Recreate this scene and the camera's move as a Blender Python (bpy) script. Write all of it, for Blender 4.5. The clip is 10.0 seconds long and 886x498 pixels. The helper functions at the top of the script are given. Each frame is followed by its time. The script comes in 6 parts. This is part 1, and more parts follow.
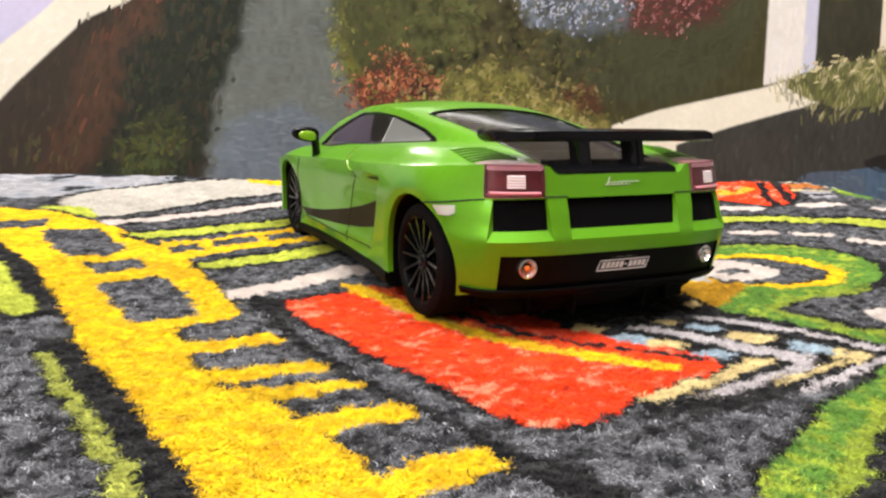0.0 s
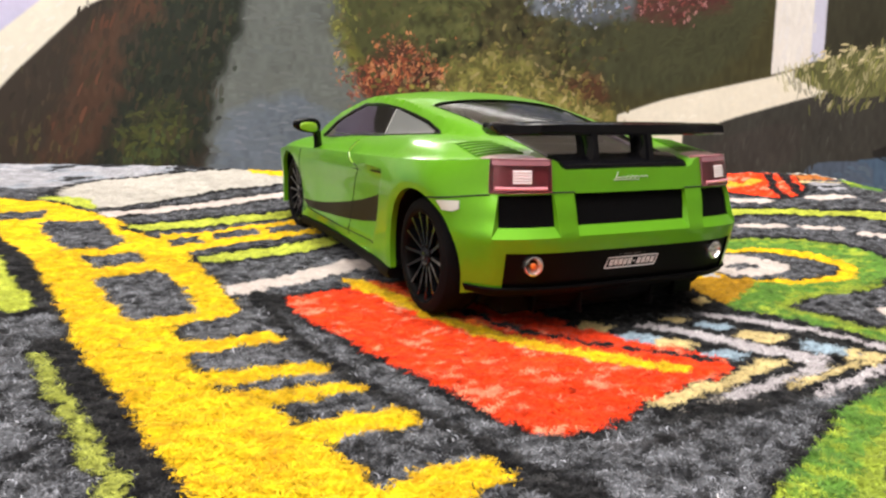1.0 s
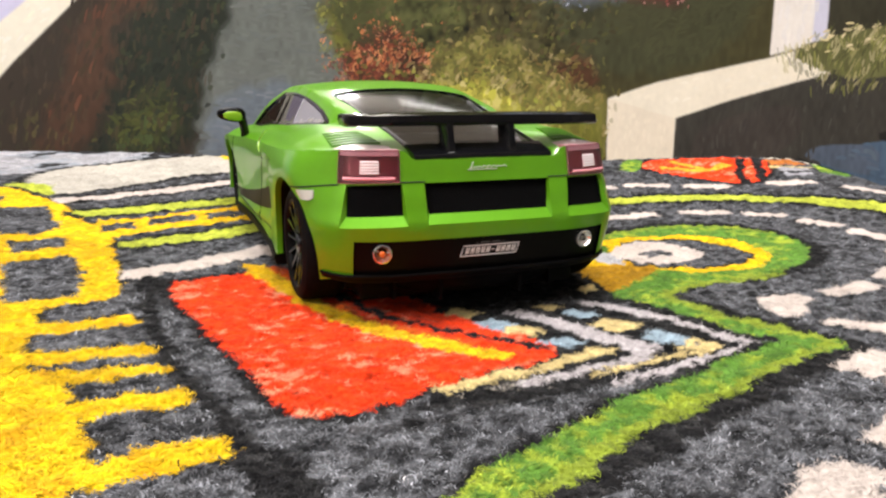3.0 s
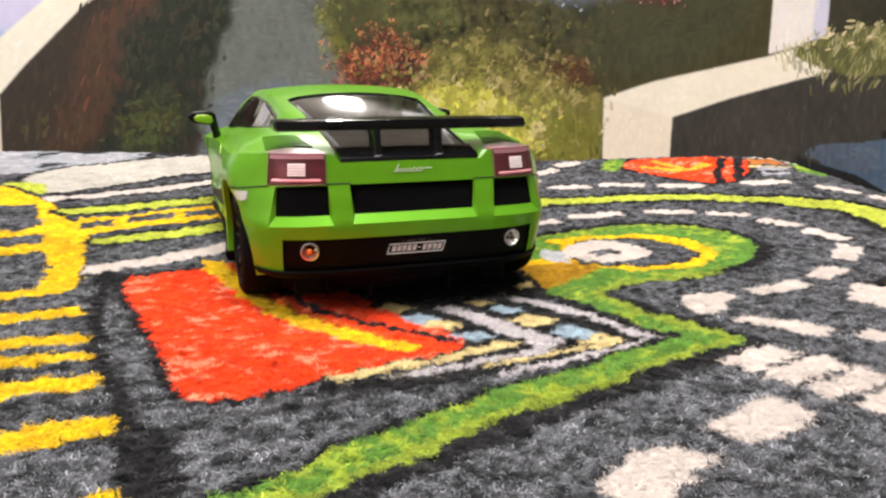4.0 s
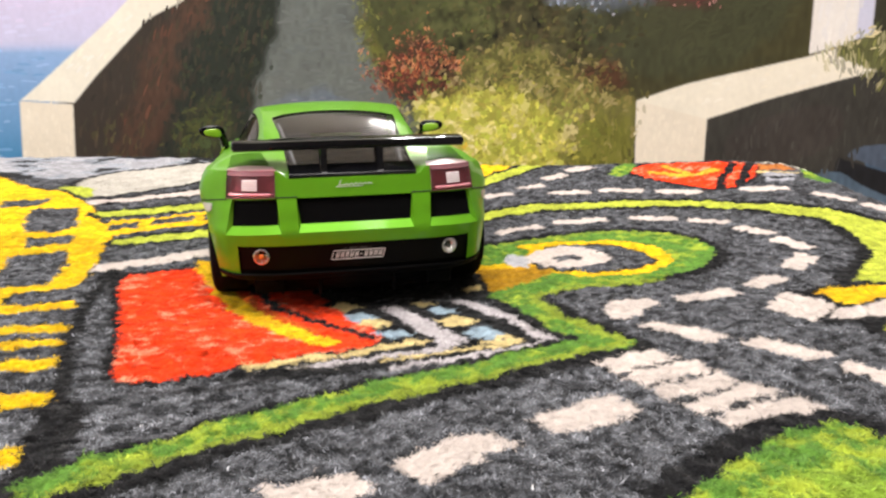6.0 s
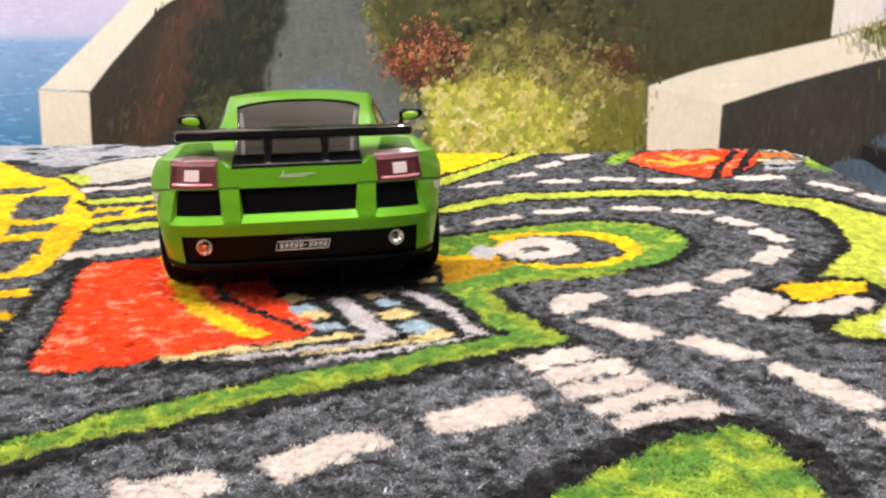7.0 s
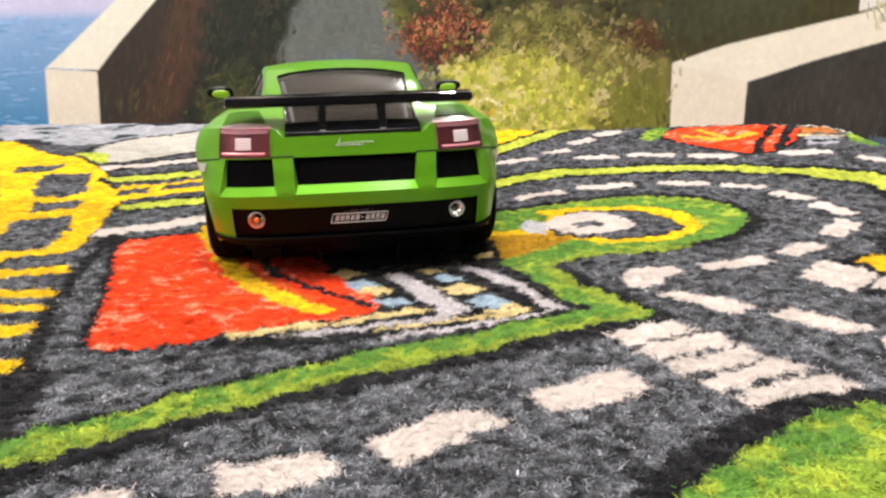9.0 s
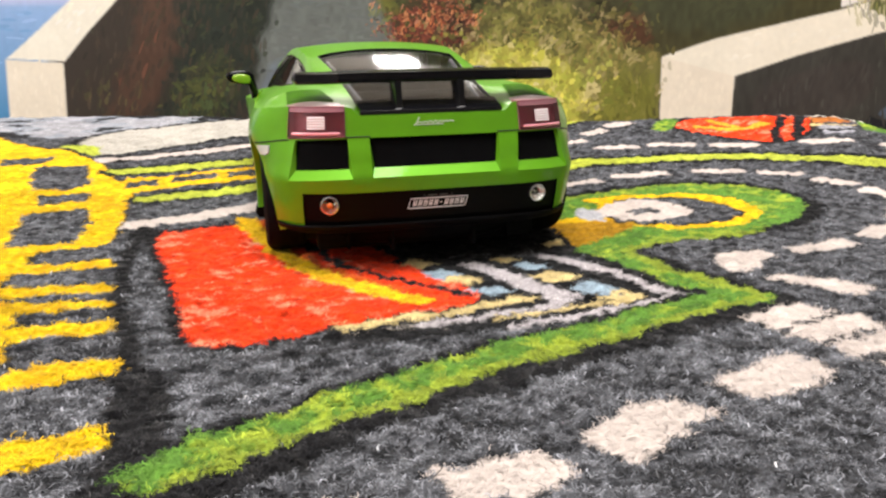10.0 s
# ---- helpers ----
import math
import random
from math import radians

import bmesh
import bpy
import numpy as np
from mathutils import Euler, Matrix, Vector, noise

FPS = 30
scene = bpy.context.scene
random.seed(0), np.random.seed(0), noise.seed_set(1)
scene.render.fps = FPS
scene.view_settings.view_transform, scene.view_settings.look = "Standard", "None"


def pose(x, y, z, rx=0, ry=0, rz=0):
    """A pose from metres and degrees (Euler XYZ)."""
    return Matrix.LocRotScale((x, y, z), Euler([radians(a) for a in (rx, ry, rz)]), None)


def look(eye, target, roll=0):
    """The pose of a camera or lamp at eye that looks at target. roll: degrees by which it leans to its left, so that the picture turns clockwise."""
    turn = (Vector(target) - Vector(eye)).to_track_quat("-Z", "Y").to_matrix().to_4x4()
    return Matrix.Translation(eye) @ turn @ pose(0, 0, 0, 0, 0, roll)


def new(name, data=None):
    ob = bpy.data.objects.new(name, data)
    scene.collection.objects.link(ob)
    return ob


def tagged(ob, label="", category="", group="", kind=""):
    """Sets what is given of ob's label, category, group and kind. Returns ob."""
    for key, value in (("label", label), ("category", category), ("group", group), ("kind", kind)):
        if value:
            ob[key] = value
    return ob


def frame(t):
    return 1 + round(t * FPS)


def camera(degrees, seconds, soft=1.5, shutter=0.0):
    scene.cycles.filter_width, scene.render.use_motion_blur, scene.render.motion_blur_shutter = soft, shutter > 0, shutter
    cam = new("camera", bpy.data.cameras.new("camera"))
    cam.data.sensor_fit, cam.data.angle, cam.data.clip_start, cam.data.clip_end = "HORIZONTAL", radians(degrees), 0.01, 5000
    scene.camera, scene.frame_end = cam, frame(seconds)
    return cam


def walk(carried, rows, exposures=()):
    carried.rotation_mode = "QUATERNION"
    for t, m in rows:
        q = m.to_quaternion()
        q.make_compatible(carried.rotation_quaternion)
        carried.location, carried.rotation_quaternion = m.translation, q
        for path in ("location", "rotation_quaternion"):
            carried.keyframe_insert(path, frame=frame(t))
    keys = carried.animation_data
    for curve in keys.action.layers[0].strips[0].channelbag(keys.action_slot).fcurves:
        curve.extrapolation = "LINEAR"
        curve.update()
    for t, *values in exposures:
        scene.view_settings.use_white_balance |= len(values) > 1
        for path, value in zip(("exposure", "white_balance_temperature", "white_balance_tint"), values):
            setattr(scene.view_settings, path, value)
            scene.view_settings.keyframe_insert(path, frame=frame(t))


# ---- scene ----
# Everything below is worked out in millimetres of the 1:24 model; MM turns it into metres.
MM = 0.001
SCALE = 1 / 24
cam = camera(61.1, 10.0, soft=2.4)
PATH = [
    (0, (0.121, 0.096, 1.095), (0.066, 2.057, 0.707), 1.3),
    (0.2, (0.124, 0.121, 1.115), (0.072, 2.082, 0.723), 1.3),
    (0.5, (0.136, 0.175, 1.111), (0.089, 2.132, 0.701), 1.4),
    (0.8, (0.093, 0.173, 1.106), (0.042, 2.130, 0.693), 1.3),
    (1, (0.113, 0.191, 1.119), (0.051, 2.145, 0.699), 1.4),
    (1.2, (0.185, 0.208, 1.113), (0.116, 2.160, 0.682), 1.4),
    (1.5, (0.336, 0.231, 1.118), (0.253, 2.181, 0.681), 1.4),
    (1.8, (0.425, 0.217, 1.130), (0.322, 2.165, 0.688), 1.3),
    (2, (0.54, 0.216, 1.146), (0.427, 2.162, 0.697), 1.3),
    (2.2, (0.643, 0.215, 1.167), (0.522, 2.159, 0.711), 1.3),
    (2.5, (0.789, 0.204, 1.177), (0.647, 2.145, 0.716), 1.1),
    (2.7, (0.910, 0.196, 1.160), (0.748, 2.134, 0.693), 0.9),
    (3, (1.07, 0.166, 1.186), (0.88, 2.101, 0.718), 0.8),
    (4.3, (1.766, -0.039, 1.298), (1.46, 1.879, 0.821), 0.4),
    (4.5, (1.834, -0.098, 1.347), (1.505, 1.817, 0.873), 0.4),
    (4.8, (1.939, -0.118, 1.326), (1.594, 1.793, 0.846), 0.4),
    (5, (1.985, -0.15, 1.331), (1.616, 1.757, 0.854), 0.3),
    (6.3, (2.822, -0.203, 1.454), (2.288, 1.659, 0.955), -0.7),
    (6.5, (2.986, -0.083, 1.467), (2.43, 1.77, 0.958), -0.8),
    (6.8, (3.096, 0.014, 1.430), (2.508, 1.852, 0.905), -0.9),
    (7, (3.115, 0.035, 1.433), (2.506, 1.866, 0.908), -1.0),
    (7.2, (3.175, 0.070, 1.483), (2.544, 1.893, 0.956), -1.1),
    (7.5, (3.326, 0.159, 1.462), (2.676, 1.971, 0.92), -1.2),
    (7.8, (3.356, 0.140, 1.422), (2.693, 1.947, 0.881), -1.3),
    (8, (3.349, 0.149, 1.396), (2.688, 1.957, 0.852), -1.3),
    (8.2, (3.300, 0.171, 1.372), (2.647, 1.979, 0.822), -1.3),
    (8.5, (3.098, 0.137, 1.355), (2.468, 1.954, 0.804), -1.2),
    (8.8, (2.860, 0.127, 1.328), (2.250, 1.949, 0.773), -1.2),
    (9, (2.667, 0.099, 1.3), (2.077, 1.926, 0.741), -1.1),
    (9.2, (2.520, 0.137, 1.292), (1.959, 1.972, 0.729), -0.9),
    (9.5, (2.269, 0.117, 1.223), (1.749, 1.966, 0.664), -0.8),
    (9.8, (2.008, 0.125, 1.214), (1.539, 1.988, 0.658), -0.6),
    (10, (1.859, 0.117, 1.155), (1.419, 1.988, 0.6), -0.6),
]
walk(cam, [(t, look(Vector(eye) * SCALE, Vector(target) * SCALE, roll)) for t, eye, target, roll in PATH])

# ---- light: unseen ceiling panels, two of them added, and a room that throws their light back ----
world = bpy.data.worlds.new("room_air")
world.use_nodes = True
world.node_tree.nodes["Background"].inputs[0].default_value = (1.0, 0.96, 0.9, 1)
world.node_tree.nodes["Background"].inputs[1].default_value = 0.25
scene.world = world
scene.view_settings.exposure = 0.0


def panel_lamp(name, x, y, z, sx, sy, watts, colour):
    lamp = bpy.data.lights.new(name, "AREA")
    lamp.shape, lamp.size, lamp.size_y, lamp.energy, lamp.color = "RECTANGLE", sx, sy, watts, colour
    ob = new(name, lamp)
    ob.matrix_world = pose(x, y, z)
    return tagged(ob, "unseen white rectangular light panel at ceiling height", "ceiling light")


panel_lamp("unseen_ceiling_light", -1.14, 4.38, 1.60, 0.34, 0.3, 84, (1.0, 0.95, 0.89))
# dim panel without a known source, added for a reflection in the rear glass
panel_lamp("unseen_ceiling_light", 0.1, 4.38, 1.60, 1.4, 0.3, 5, (0.98, 0.97, 0.95))
panel_lamp("unseen_ceiling_light", 0.06, 0.2, 1.60, 1.0, 1.0, 55, (1.0, 0.955, 0.935))
# added fill lamp for the painting and the car's upright faces
panel_lamp("unseen_ceiling_light", -1.25, -1.6, 1.60, 1.0, 1.0, 72, (1.0, 0.955, 0.935))


# ---- materials ----
def material(name, colour=(0.5, 0.5, 0.5), rough=0.5, metal=0.0, coat=0.0, grain=0.0, grain_size=0.001, bump=0.0, bump_size=0.0005, bump_depth=0.0002, attribute="", sheen=0.0, shine=0.5):
    """A procedural surface: colour (or a colour layer), with mottling at two sizes and a fine relief."""
    m = bpy.data.materials.new(name)
    m.use_nodes = True
    t = m.node_tree
    s = t.nodes["Principled BSDF"]
    s.inputs["Base Color"].default_value = (*colour, 1)
    s.inputs["Roughness"].default_value = rough
    s.inputs["Metallic"].default_value = metal
    s.inputs["Coat Weight"].default_value = coat
    s.inputs["Coat Roughness"].default_value = 0.03
    s.inputs["Specular IOR Level"].default_value = shine
    s.inputs["Sheen Weight"].default_value = sheen
    place = t.nodes.new("ShaderNodeTexCoord")
    source = None
    if attribute:
        layer = t.nodes.new("ShaderNodeAttribute")
        layer.attribute_name = attribute
        source = layer.outputs["Color"]
    if grain:
        fine, broad = t.nodes.new("ShaderNodeTexNoise"), t.nodes.new("ShaderNodeTexNoise")
        fine.inputs["Scale"].default_value, broad.inputs["Scale"].default_value = 1 / grain_size, 0.12 / grain_size
        fine.inputs["Detail"].default_value = 4
        for n in (fine, broad):
            t.links.new(place.outputs["Object"], n.inputs["Vector"])
        add = t.nodes.new("ShaderNodeMath")
        t.links.new(fine.outputs["Fac"], add.inputs[0])
        t.links.new(broad.outputs["Fac"], add.inputs[1])
        span = t.nodes.new("ShaderNodeMapRange")
        span.inputs["From Min"].default_value, span.inputs["From Max"].default_value = 0.6, 1.4
        span.inputs["To Min"].default_value, span.inputs["To Max"].default_value = 1 - grain, 1 + grain
        t.links.new(add.outputs[0], span.inputs["Value"])
        mul = t.nodes.new("ShaderNodeVectorMath")
        mul.operation = "SCALE"
        if source:
            t.links.new(source, mul.inputs[0])
        else:
            mul.inputs[0].default_value = colour
        t.links.new(span.outputs[0], mul.inputs["Scale"])
        source = mul.outputs[0]
    if source:
        t.links.new(source, s.inputs["Base Color"])
    if bump:
        n = t.nodes.new("ShaderNodeTexNoise")
        n.inputs["Scale"].default_value, n.inputs["Detail"].default_value = 1 / bump_size, 5
        t.links.new(place.outputs["Object"], n.inputs["Vector"])
        b = t.nodes.new("ShaderNodeBump")
        b.inputs["Strength"].default_value, b.inputs["Distance"].default_value = bump, bump_depth
        t.links.new(n.outputs["Fac"], b.inputs["Height"])
        t.links.new(b.outputs["Normal"], s.inputs["Normal"])
    return m


def glass(name, colour, rough=0.03, ior=1.45):
    m = material(name, colour, rough)
    s = m.node_tree.nodes["Principled BSDF"]
    s.inputs["Transmission Weight"].default_value = 1.0
    s.inputs["IOR"].default_value = ior
    return m


def thin_glass(name, tint, rough=0.02, ior=1.45):
    """A thin pane: light goes straight through, and the surface mirrors by its angle."""
    m = bpy.data.materials.new(name)
    m.use_nodes = True
    t = m.node_tree
    t.nodes.remove(t.nodes["Principled BSDF"])
    clear, gloss, mix, edge = (t.nodes.new("ShaderNode" + k) for k in ("BsdfTransparent", "BsdfGlossy", "MixShader", "Fresnel"))
    clear.inputs["Color"].default_value = (*tint, 1)
    gloss.inputs["Roughness"].default_value = rough
    edge.inputs["IOR"].default_value = ior
    t.links.new(edge.outputs[0], mix.inputs[0])
    t.links.new(clear.outputs[0], mix.inputs[1])
    t.links.new(gloss.outputs[0], mix.inputs[2])
    t.links.new(mix.outputs[0], t.nodes["Material Output"].inputs["Surface"])
    return m


BOWL = material("silver_lamp_bowl", (0.8, 0.8, 0.8), 0.22, 0.95)
PAINT = material("green_car_paint", (0.114, 0.34, 0.0105), 0.38, 0.28, 0.38, grain=0.05, grain_size=0.0004)
GLOSS_BLACK = material("gloss_black_plastic", (0.004, 0.004, 0.005), 0.06, 0, 0.0, shine=0.2, bump=0.04, bump_size=0.004, bump_depth=0.0004)
SATIN_BLACK = material("satin_black_plastic", (0.0025, 0.0025, 0.003), 0.55, shine=0.06, bump=0.1, bump_size=0.0006, bump_depth=0.0001)
RUBBER = material("tyre_rubber", (0.005, 0.005, 0.0055), 0.7, shine=0.05, grain=0.2, grain_size=0.0008)
PAINT.node_tree.nodes["Principled BSDF"].inputs["Coat Roughness"].default_value = 0.08
PAINT.node_tree.nodes["Principled BSDF"].inputs["Specular IOR Level"].default_value = 0.15
GAP = material("panel_gap", (0.004, 0.008, 0.003), 0.8)
CHROME = material("chrome", (0.75, 0.75, 0.77), 0.12, 1.0)
SILVER = material("silver_print", (0.42, 0.46, 0.36), 0.5, 0.1)
WHITE_PRINT = material("white_print", (0.72, 0.73, 0.74), 0.5)
GREY_PRINT = material("grey_print", (0.06, 0.06, 0.06), 0.5)
WINDOW = thin_glass("clear_window", (0.88, 0.89, 0.89))
REAR_GLASS = thin_glass("rear_glass", (0.8, 0.82, 0.85), 0.1, 1.4)
RED_GLASS = glass("red_lens", (0.9, 0.6, 0.64), 0.04, 1.38)
CLEAR = glass("clear_lens", (0.9, 0.9, 0.9), 0.04)
RED_BACK = material("red_reflector", (0.52, 0.18, 0.22), 0.3, 0.1, bump=0.3, bump_size=0.0008, bump_depth=0.0001)
WHITE_LENS = material("white_lens", (0.9, 0.82, 0.84), 0.25)
RIB_BACK = material("rosy_lens", (0.7, 0.46, 0.5), 0.25)
PINK_BAR = material("pink_lens", (0.75, 0.3, 0.36), 0.2)
ORANGE_BULB = material("orange_bulb", (0.75, 0.16, 0.02), 0.3)
MARKER = material("grey_marker_lens", (0.5, 0.52, 0.48), 0.2)
LAMP_TOP = material("dull_pink_lens", (0.4, 0.25, 0.24), 0.3, coat=0.3)
LENS_EDGE = material("pale_lens_edge", (0.34, 0.14, 0.17), 0.2, coat=0.5)
BRAKE = material("brake_steel", (0.03, 0.03, 0.032), 0.4, 0.8)
# green of the mirror faces, also used for the painted door highlight
MIRROR_AND_GLINT_GREEN = material("mirror_and_glint_green", (0.27, 0.5, 0.03), 0.2, 0, 0.8)
SEAT = material("seat_cloth", (0.03, 0.03, 0.036), 0.8, bump=0.2, bump_size=0.001, bump_depth=0.0002)
BRACE = material("grey_brace", (0.16, 0.16, 0.165), 0.4)
QUARTER = material("quarter_reflection_grey", (0.15, 0.155, 0.155), 0.15, coat=0.4)
VALANCE = material("valance_black", (0.0025, 0.0025, 0.0025), 0.42, shine=0.07)
RIM_BLACK = material("gloss_black_rim", (0.004, 0.004, 0.0045), 0.16, shine=0.35)
PALE_TRIM = material("pale_cabin_trim", (0.45, 0.45, 0.44), 0.5)
DECAL = material("bronze_black_stripe", (0.016, 0.011, 0.004), 0.5, 0.0, 0.0, shine=0.12)
CABIN = material("cabin_plastic", (0.02, 0.02, 0.022), 0.6, bump=0.2, bump_size=0.001, bump_depth=0.0002)
FELT = material("felt_backing", (0.1, 0.1, 0.1), 0.95, shine=0.1, grain=0.3, grain_size=0.0009, bump=0.7, bump_size=0.0009, bump_depth=0.0004, attribute="pattern", sheen=0.03)
PILE = material("felt_pile", (0.1, 0.1, 0.1), 0.9, shine=0.15, attribute="pattern", sheen=0.05)
# fibres scatter light like the knot of wool that they grow from, so they are shaded by its slope
knot_slope = PILE.node_tree.nodes.new("ShaderNodeAttribute")
knot_slope.attribute_name = "lie"
PILE.node_tree.links.new(knot_slope.outputs["Vector"], PILE.node_tree.nodes["Principled BSDF"].inputs["Normal"])
OIL = material("oil_paint", (0.3, 0.3, 0.3), 0.55, shine=0.2, grain=0.06, grain_size=0.0035, bump=0.2, bump_size=0.003, bump_depth=0.0002, attribute="pattern")
# unseen walls: grey to cut fill, white to the north and above for reflections
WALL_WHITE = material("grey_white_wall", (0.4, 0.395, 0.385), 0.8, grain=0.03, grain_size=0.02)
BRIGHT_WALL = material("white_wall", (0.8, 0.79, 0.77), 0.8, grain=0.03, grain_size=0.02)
WOOD = material("table_wood", (0.28, 0.17, 0.09), 0.5, grain=0.25, grain_size=0.01)
# unseen floor, kept pale to throw more light onto the ceiling
PALE_WOOD = material("pale_floor_wood", (0.5, 0.41, 0.31), 0.5, grain=0.2, grain_size=0.03)
CARD = material("board", (0.45, 0.36, 0.25), 0.8, grain=0.15, grain_size=0.01)


# ---- builders ----
def mesh_object(name, verts, faces, mat, parent=None, label="", smooth=True, edge_angle=None):
    """A mesh out of millimetre vertices."""
    me = bpy.data.meshes.new(name)
    me.from_pydata([(x * MM, y * MM, z * MM) for x, y, z in verts], [], faces)
    me.materials.append(mat)
    if smooth:
        me.shade_smooth()
        if edge_angle:
            me.set_sharp_from_angle(angle=radians(edge_angle))
    ob = new(name, me)
    if parent:
        ob.parent = parent
    if label:
        ob["label"] = label
    return ob


def part(name, bm, mat, parent, label="", smooth=True, edge_angle=35):
    """A bmesh in millimetres, linked as one mesh under a thing or a part."""
    bmesh.ops.recalc_face_normals(bm, faces=bm.faces)
    bmesh.ops.scale(bm, vec=(MM, MM, MM), verts=bm.verts)
    me = bpy.data.meshes.new(name)
    bm.to_mesh(me)
    bm.free()
    me.materials.append(mat)
    if smooth:
        me.shade_smooth()
        me.set_sharp_from_angle(angle=radians(edge_angle))
    ob = new(name, me)
    ob.parent = parent
    if label:
        ob["label"] = label
    return ob


def box(bm, x0, x1, y0, y1, z0, z1, bevel=0.0, turn=None):
    made = bmesh.ops.create_cube(bm, size=1.0)["verts"]
    for v in made:
        v.co = Vector(((x0 + x1) / 2 + v.co.x * (x1 - x0), (y0 + y1) / 2 + v.co.y * (y1 - y0), (z0 + z1) / 2 + v.co.z * (z1 - z0)))
    if turn:
        bmesh.ops.transform(bm, matrix=turn, verts=made)
    if bevel:
        edges = list({e for v in made for e in v.link_edges})
        bmesh.ops.bevel(bm, geom=edges, offset=bevel, segments=2, affect="EDGES", profile=0.5)


def lathe(bm, profile, steps, axis_x=True):
    """Turns (distance along the axle, radius) round the x axis."""
    rings = []
    for d, r in profile:
        rings.append([bm.verts.new((d, r * math.cos(2 * math.pi * i / steps), r * math.sin(2 * math.pi * i / steps))) for i in range(steps)])
    for a, b in zip(rings, rings[1:]):
        for i in range(steps):
            bm.faces.new((a[i], a[(i + 1) % steps], b[(i + 1) % steps], b[i]))
    return rings


def tube(bm, points, radius, sides=6, closed=False):
    """A round bar along a line of points."""
    pts = [Vector(p) for p in points]
    rings = []
    n = len(pts)
    for i, p in enumerate(pts):
        a = pts[(i - 1) % n] if closed or i else p
        b = pts[(i + 1) % n] if closed or i < n - 1 else p
        d = (b - a).normalized()
        u = d.orthogonal().normalized() if abs(d.z) > 0.95 else d.cross(Vector((0, 0, 1))).normalized()
        w = d.cross(u)
        rings.append([bm.verts.new(p + radius * (math.cos(2 * math.pi * k / sides) * u + math.sin(2 * math.pi * k / sides) * w)) for k in range(sides)])
    for i in range(n if closed else n - 1):
        a, b = rings[i], rings[(i + 1) % n]
        for k in range(sides):
            bm.faces.new((a[k], a[(k + 1) % sides], b[(k + 1) % sides], b[k]))
    if not closed:
        bm.faces.new(rings[0][::-1])
        bm.faces.new(rings[-1])


def inside(px, py, poly):
    """Which points lie in a polygon."""
    hit = np.zeros(len(px), bool)
    n = len(poly)
    for i in range(n):
        (x0, y0), (x1, y1) = poly[i], poly[(i + 1) % n]
        if y0 != y1:
            hit ^= ((y0 > py) != (y1 > py)) & (px < (x1 - x0) * (py - y0) / (y1 - y0) + x0)
    return hit


def to_line(px, py, pts, closed=False):
    """Distance of points from a broken line."""
    best = np.full(len(px), 1e9)
    n = len(pts)
    for i in range(n if closed else n - 1):
        (x0, y0), (x1, y1) = pts[i], pts[(i + 1) % n]
        dx, dy = x1 - x0, y1 - y0
        k = np.clip(((px - x0) * dx + (py - y0) * dy) / max(dx * dx + dy * dy, 1e-9), 0, 1)
        best = np.minimum(best, np.hypot(px - x0 - k * dx, py - y0 - k * dy))
    return best


def rounded(pts, closed=True, times=2):
    """Cuts the corners of a line."""
    for _ in range(times):
        out = [] if closed else [pts[0]]
        n = len(pts)
        for i in range(n if closed else n - 1):
            (x0, y0), (x1, y1) = pts[i], pts[(i + 1) % n]
            out += [(0.75 * x0 + 0.25 * x1, 0.75 * y0 + 0.25 * y1), (0.25 * x0 + 0.75 * x1, 0.25 * y0 + 0.75 * y1)]
        pts = out if closed else out + [pts[-1]]
    return pts


class Lumps:
    """Smooth noise over a plane, from a seed and a size."""

    def __init__(self, seed, size):
        self.grid, self.size = np.random.default_rng(seed).random((256, 256)), size

    def __call__(self, x, y):
        x, y = x / self.size, y / self.size
        i, j = np.floor(x).astype(int), np.floor(y).astype(int)
        fx, fy = x - i, y - j
        fx, fy = fx * fx * (3 - 2 * fx), fy * fy * (3 - 2 * fy)
        g = self.grid
        a, b, c, d = g[i % 256, j % 256], g[(i + 1) % 256, j % 256], g[i % 256, (j + 1) % 256], g[(i + 1) % 256, (j + 1) % 256]
        return (a * (1 - fx) + b * fx) * (1 - fy) + (c * (1 - fx) + d * fx) * fy


